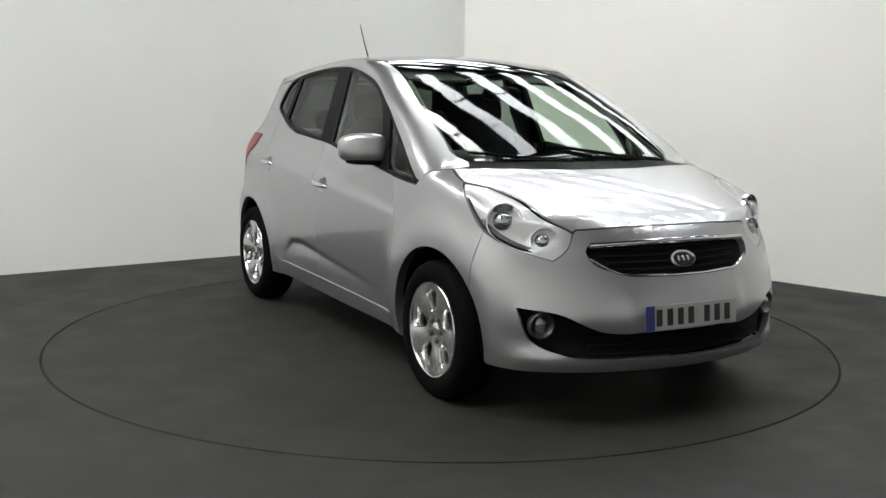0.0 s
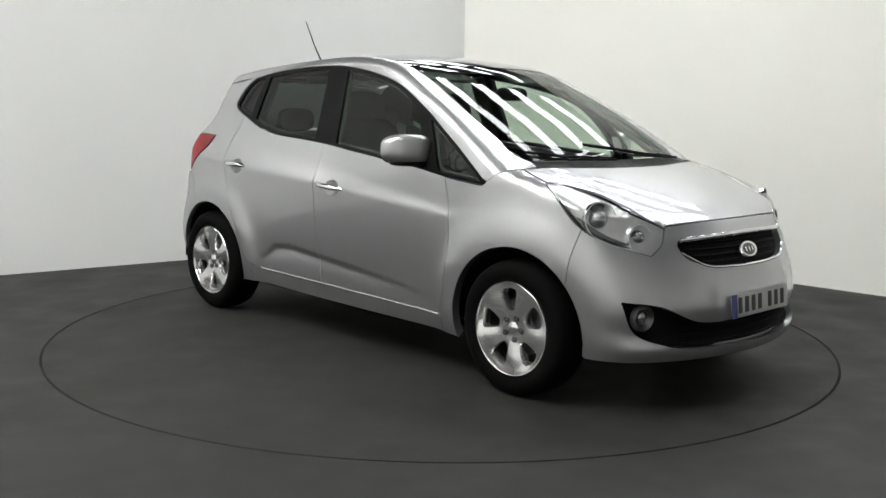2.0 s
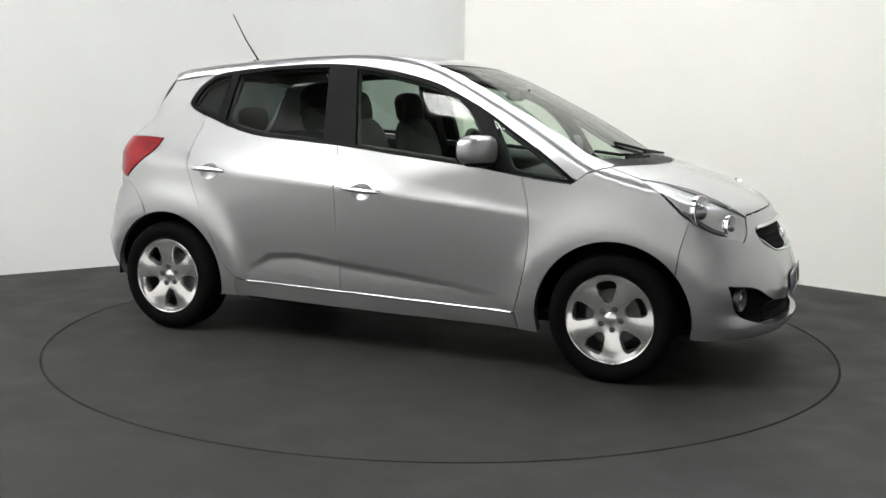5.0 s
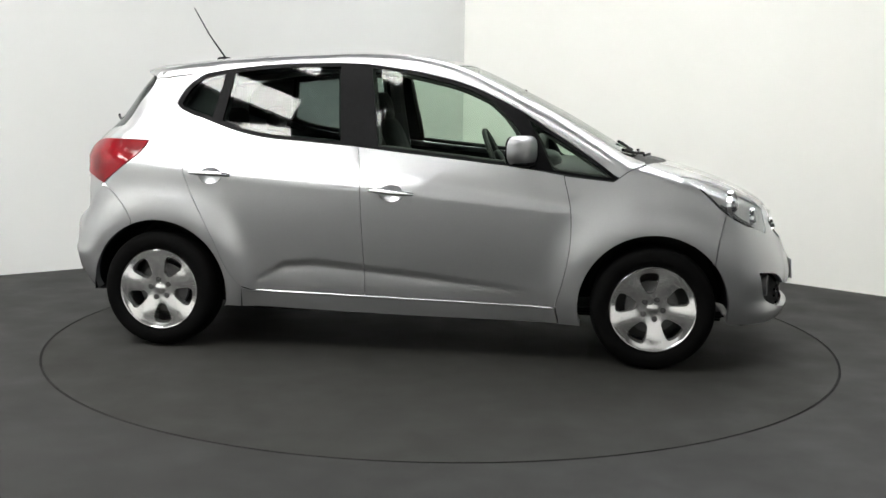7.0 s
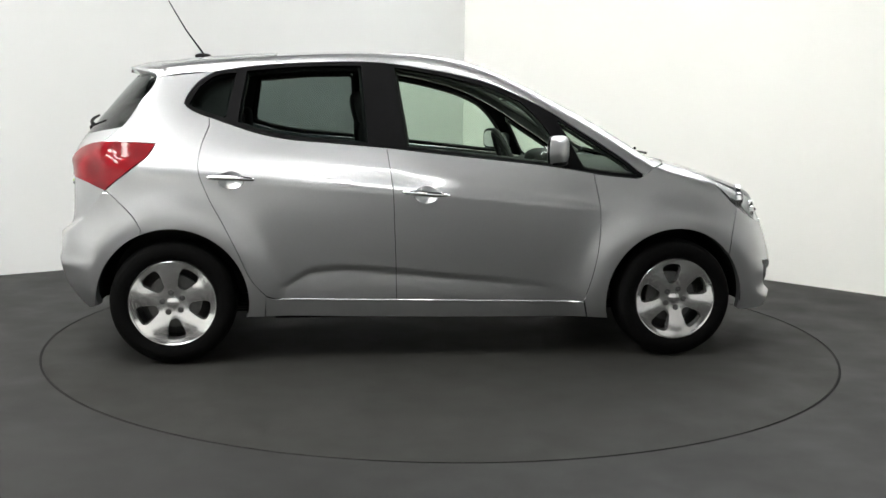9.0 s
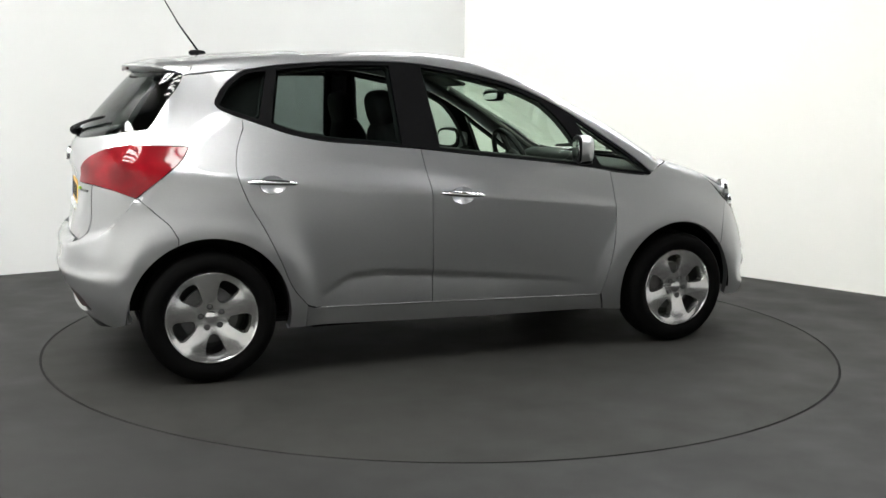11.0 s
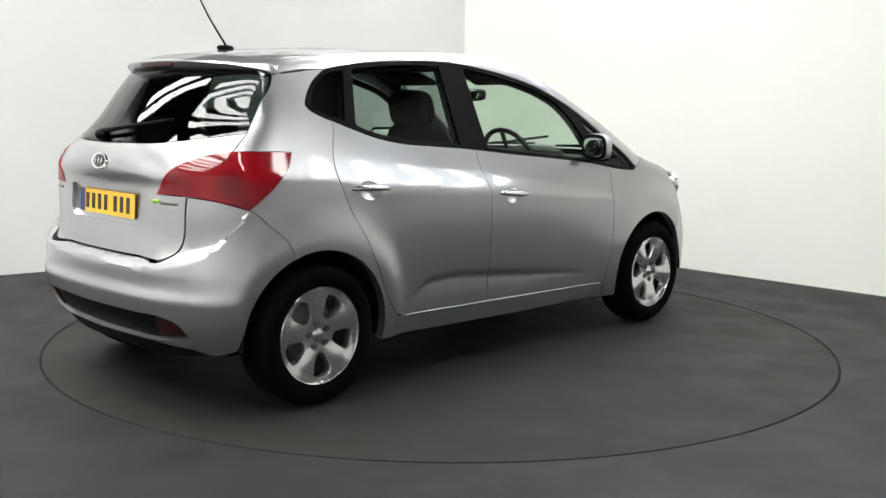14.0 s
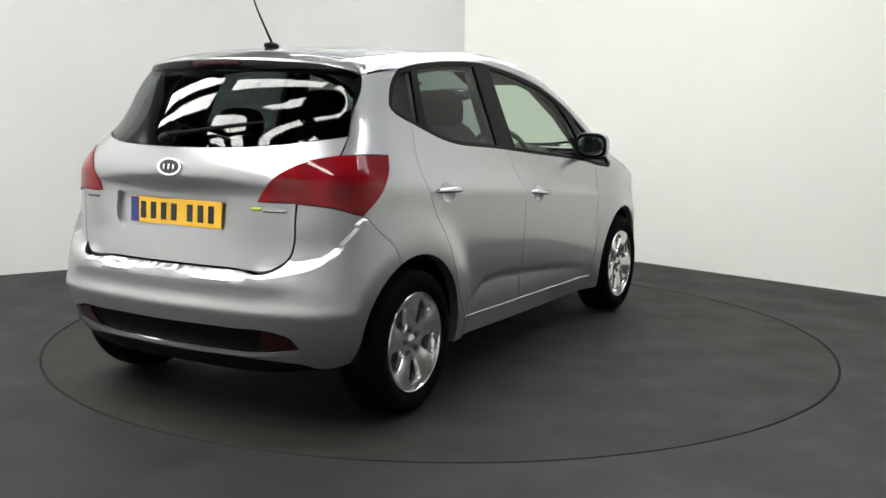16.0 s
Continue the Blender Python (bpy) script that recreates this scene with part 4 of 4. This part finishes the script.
def make_car():
    car = tagged(new("car"), "silver five-door compact car with alloy wheels on a turntable", "car")
    body_panels(car)
    spoiler(car)
    interior(car)
    for f in (-1, 1):
        door_mirror(car, f)
    trim(car)
    for x, turn in ((AXLE, 28), (-AXLE, -5)):
        for y in (-0.735, 0.735):
            wheel_thing(car, x, y, turn)
            f = 1 if y > 0 else -1
            bm = bmesh.new()
            prev = None
            for a in np.linspace(-3, 183, 25):
                c, s = math.cos(radians(a)), math.sin(radians(a))
                row = [bm.verts.new((x + q * c, f * w, HUB_Z + q * s)) for q, w in ((0.01, 0.45), (0.36, 0.46), (0.388, 0.50), (0.388, 0.74), (0.379, 0.80))]
                if prev:
                    for k in range(4):
                        bm.faces.new((prev[k], prev[k + 1], row[k + 1], row[k]))
                prev = row
            part("wheel_arch_liner", bm, BLACK, car)
    part("floor_pan", boxed((0.05, 0, 0.235), (3.3, 1.1, 0.05), 0.02), BLACK, car)
    # Unseen trays added to deepen the shadow on the floor below.
    for f in (1, -1):
        part("side_undertray", boxed((0.0, f * 0.65, 0.232), (1.62, 0.20, 0.03), 0.008), BLACK, car)
    return car


# ---- the place ----
CORNER = (0.19, 4.27)
LEFT_FAR, RIGHT_FAR = (-6.98, -1.06), (6.2, -1.62)
TABLE_R = 2.197


def slab(name, a, b, z0, z1, thick, mat, label, out):
    """An upright wall from a to b, thick on the side out."""
    a, b = Vector((*a, 0)), Vector((*b, 0))
    d = (b - a).normalized()
    n = Vector((-d.y, d.x, 0)) * out
    bm = bmesh.new()
    ring = [a, b, b + n * thick, a + n * thick]
    lo = [bm.verts.new((p.x, p.y, z0)) for p in ring]
    hi = [bm.verts.new((p.x, p.y, z1)) for p in ring]
    bm.faces.new(lo)
    bm.faces.new(hi)
    for i in range(4):
        bm.faces.new((lo[i], lo[(i + 1) % 4], hi[(i + 1) % 4], hi[i]))
    bmesh.ops.recalc_face_normals(bm, faces=bm.faces)
    return tagged(part(name, bm, mat, None, smooth=False), label, "wall", kind="structure")


def make_place():
    slab("wall_1", LEFT_FAR, CORNER, 0, 3.0, 0.12, DIMWALL, "plain studio wall, coloured darker for its dimmer light", 1)
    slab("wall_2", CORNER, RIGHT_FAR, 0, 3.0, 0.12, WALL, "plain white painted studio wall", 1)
    # Unseen pale walls close the hall and bounce light onto the car.
    X0, X1, Y0, Y1 = -7.0, 8.5, -8.0, 9.5
    for i, (a, b) in enumerate((((X0, Y0), (X0, Y1)), ((X0, Y1), (X1, Y1)), ((X1, Y1), (X1, Y0)), ((X1, Y0), (X0, Y0)))):
        slab("wall_%d" % (i + 3), a, b, 0, 5.6, 0.2, HALL, "unseen pale wall added to bounce light onto the car", 1)
    bm = bmesh.new()
    box(bm, ((X0 + X1) / 2, (Y0 + Y1) / 2, 5.66), (X1 - X0 + 0.4, Y1 - Y0 + 0.4, 0.1))
    tagged(part("ceiling", bm, ROOF_SHEET, None, smooth=False), "dark sheet roof of the hall", "ceiling", kind="structure")
    # floor with a round opening for the turntable
    bm = bmesh.new()
    n = 160
    ri = [bm.verts.new((math.cos(k * math.tau / n) * (TABLE_R + 0.005), math.sin(k * math.tau / n) * (TABLE_R + 0.005), 0)) for k in range(n)]
    rl = [bm.verts.new((v.co.x, v.co.y, -0.05)) for v in ri]
    ro = []
    for k in range(n):
        c, s = math.cos(k * math.tau / n), math.sin(k * math.tau / n)
        q = 12.0 / max(abs(c), abs(s))
        ro.append(bm.verts.new((c * q, s * q, 0)))
    for k in range(n):
        j = (k + 1) % n
        bm.faces.new((ri[k], ro[k], ro[j], ri[j]))
        bm.faces.new((rl[k], ri[k], ri[j], rl[j]))
    tagged(part("floor", bm, FLOOR, None, smooth=False), "dark grey painted concrete floor", "floor", kind="structure")
    # Near-black disc placed under the gap so that the seam stays dark.
    bm = bmesh.new()
    bmesh.ops.create_circle(bm, cap_ends=True, segments=96, radius=TABLE_R + 0.1)
    bmesh.ops.translate(bm, vec=(0, 0, -0.05), verts=bm.verts)
    tagged(part("ground", bm, PIT, None, smooth=False), "dark pit under the turntable", "pit", kind="structure")


def make_turntable():
    """Round deck flush with the floor; a narrow dark ring imitates the seam's shade."""
    t = tagged(new("turntable"), "dark grey round turntable set flush in the floor", "turntable")
    level = Matrix.Rotation(radians(90), 3, "X")
    deck = lathe([(0.0, 0.0), (1.0, 0.0), (TABLE_R - 0.010, 0.0), (TABLE_R - 0.009, -0.001), (TABLE_R - 0.009, -0.03), (0.0, -0.03)], 160)
    bmesh.ops.rotate(deck, cent=(0, 0, 0), matrix=level, verts=deck.verts)
    part("deck", deck, DISC, t)
    ring = lathe([(TABLE_R - 0.008, -0.03), (TABLE_R - 0.008, -0.003), (TABLE_R + 0.004, -0.003), (TABLE_R + 0.004, -0.03)], 160)
    bmesh.ops.rotate(ring, cent=(0, 0, 0), matrix=level, verts=ring.verts)
    part("seam_ring", ring, EDGE, t, "sunk dark ring standing in for the shaded seam")
    return t


def roof_light(length, width, sheet_mat):
    t = tagged(new("roof_light"), "long bright roof light strip in a steel frame", "roof light", "roof lights")
    part("diffuser", boxed((0, 0, 0), (length, width, 0.03)), sheet_mat, t, "glowing white diffuser", smooth=False)
    bm = bmesh.new()
    for s in (-1, 1):
        box(bm, (0, s * (width / 2 + 0.02), 0), (length + 0.08, 0.04, 0.09))
        box(bm, (s * (length / 2 + 0.02), 0, 0), (0.04, width, 0.09))
    for k in range(1, int(length / 0.9)):
        box(bm, (-length / 2 + k * 0.9, 0, -0.03), (0.03, width, 0.03))
    part("frame", bm, TRUSS, t, smooth=False)
    return t


def make_lights():
    first = {}
    turn = -41
    a = radians(turn)
    d, n = Vector((math.cos(a), math.sin(a), 0)), Vector((-math.sin(a), math.cos(a), 0))
    for k in range(-8, 8):
        for s in (-4.5, -0.6, 3.3):
            if s < -4 and -4 < k < 3:
                continue
            p = n * (k * 0.98 + 1.0) + d * s
            if not (-5.6 < p.x < 6.8 and -6.6 < p.y < 8.4):
                continue
            if math.hypot(p.x, p.y) < 2.0 or (s > 3 and k < 1 and k != -4):
                continue
            # Doubled and wider rows are added light for the walls and the car's flank.
            rows = [(-0.25, 0.30), (0.25, 0.30)] if s < 0 and -7 < k < -3 and (k, s) != (-4, -0.6) else [(0.0, 0.34 if k > -1 else 0.28 if k == -4 else 0.25 if k > -7 else 0.36 if k > -8 else 0.52)]
            for off, width in rows:
                q = p + n * off
                m = pose(q.x, q.y, 5.563, 0, 0, turn)
                kind = (width, DIMLIGHT if k > 1 else LIGHT)
                if kind not in first:
                    first[kind] = roof_light(3.3, *kind)
                    first[kind].matrix_basis = m
                else:
                    copy_thing(first[kind], m)


make_place()
table = make_turntable()
make_lights()
car = make_car()

OFF = Vector((-0.1367, 0.1492, 0))


def heading(t):
    s = (t - 8) / 8
    return -0.394 + 7.6857 * (t - 8) + 0.03 * s * s - 0.247 * s ** 3


def motions():
    rows, disc_rows = [], []
    for i in range(17):
        t = float(i)
        turn = pose(0, 0, 0, 0, 0, heading(t))
        rows.append((t, turn @ Matrix.Translation(OFF)))
        disc_rows.append((t, turn))
    walk(car, rows)
    walk(table, disc_rows)


motions()
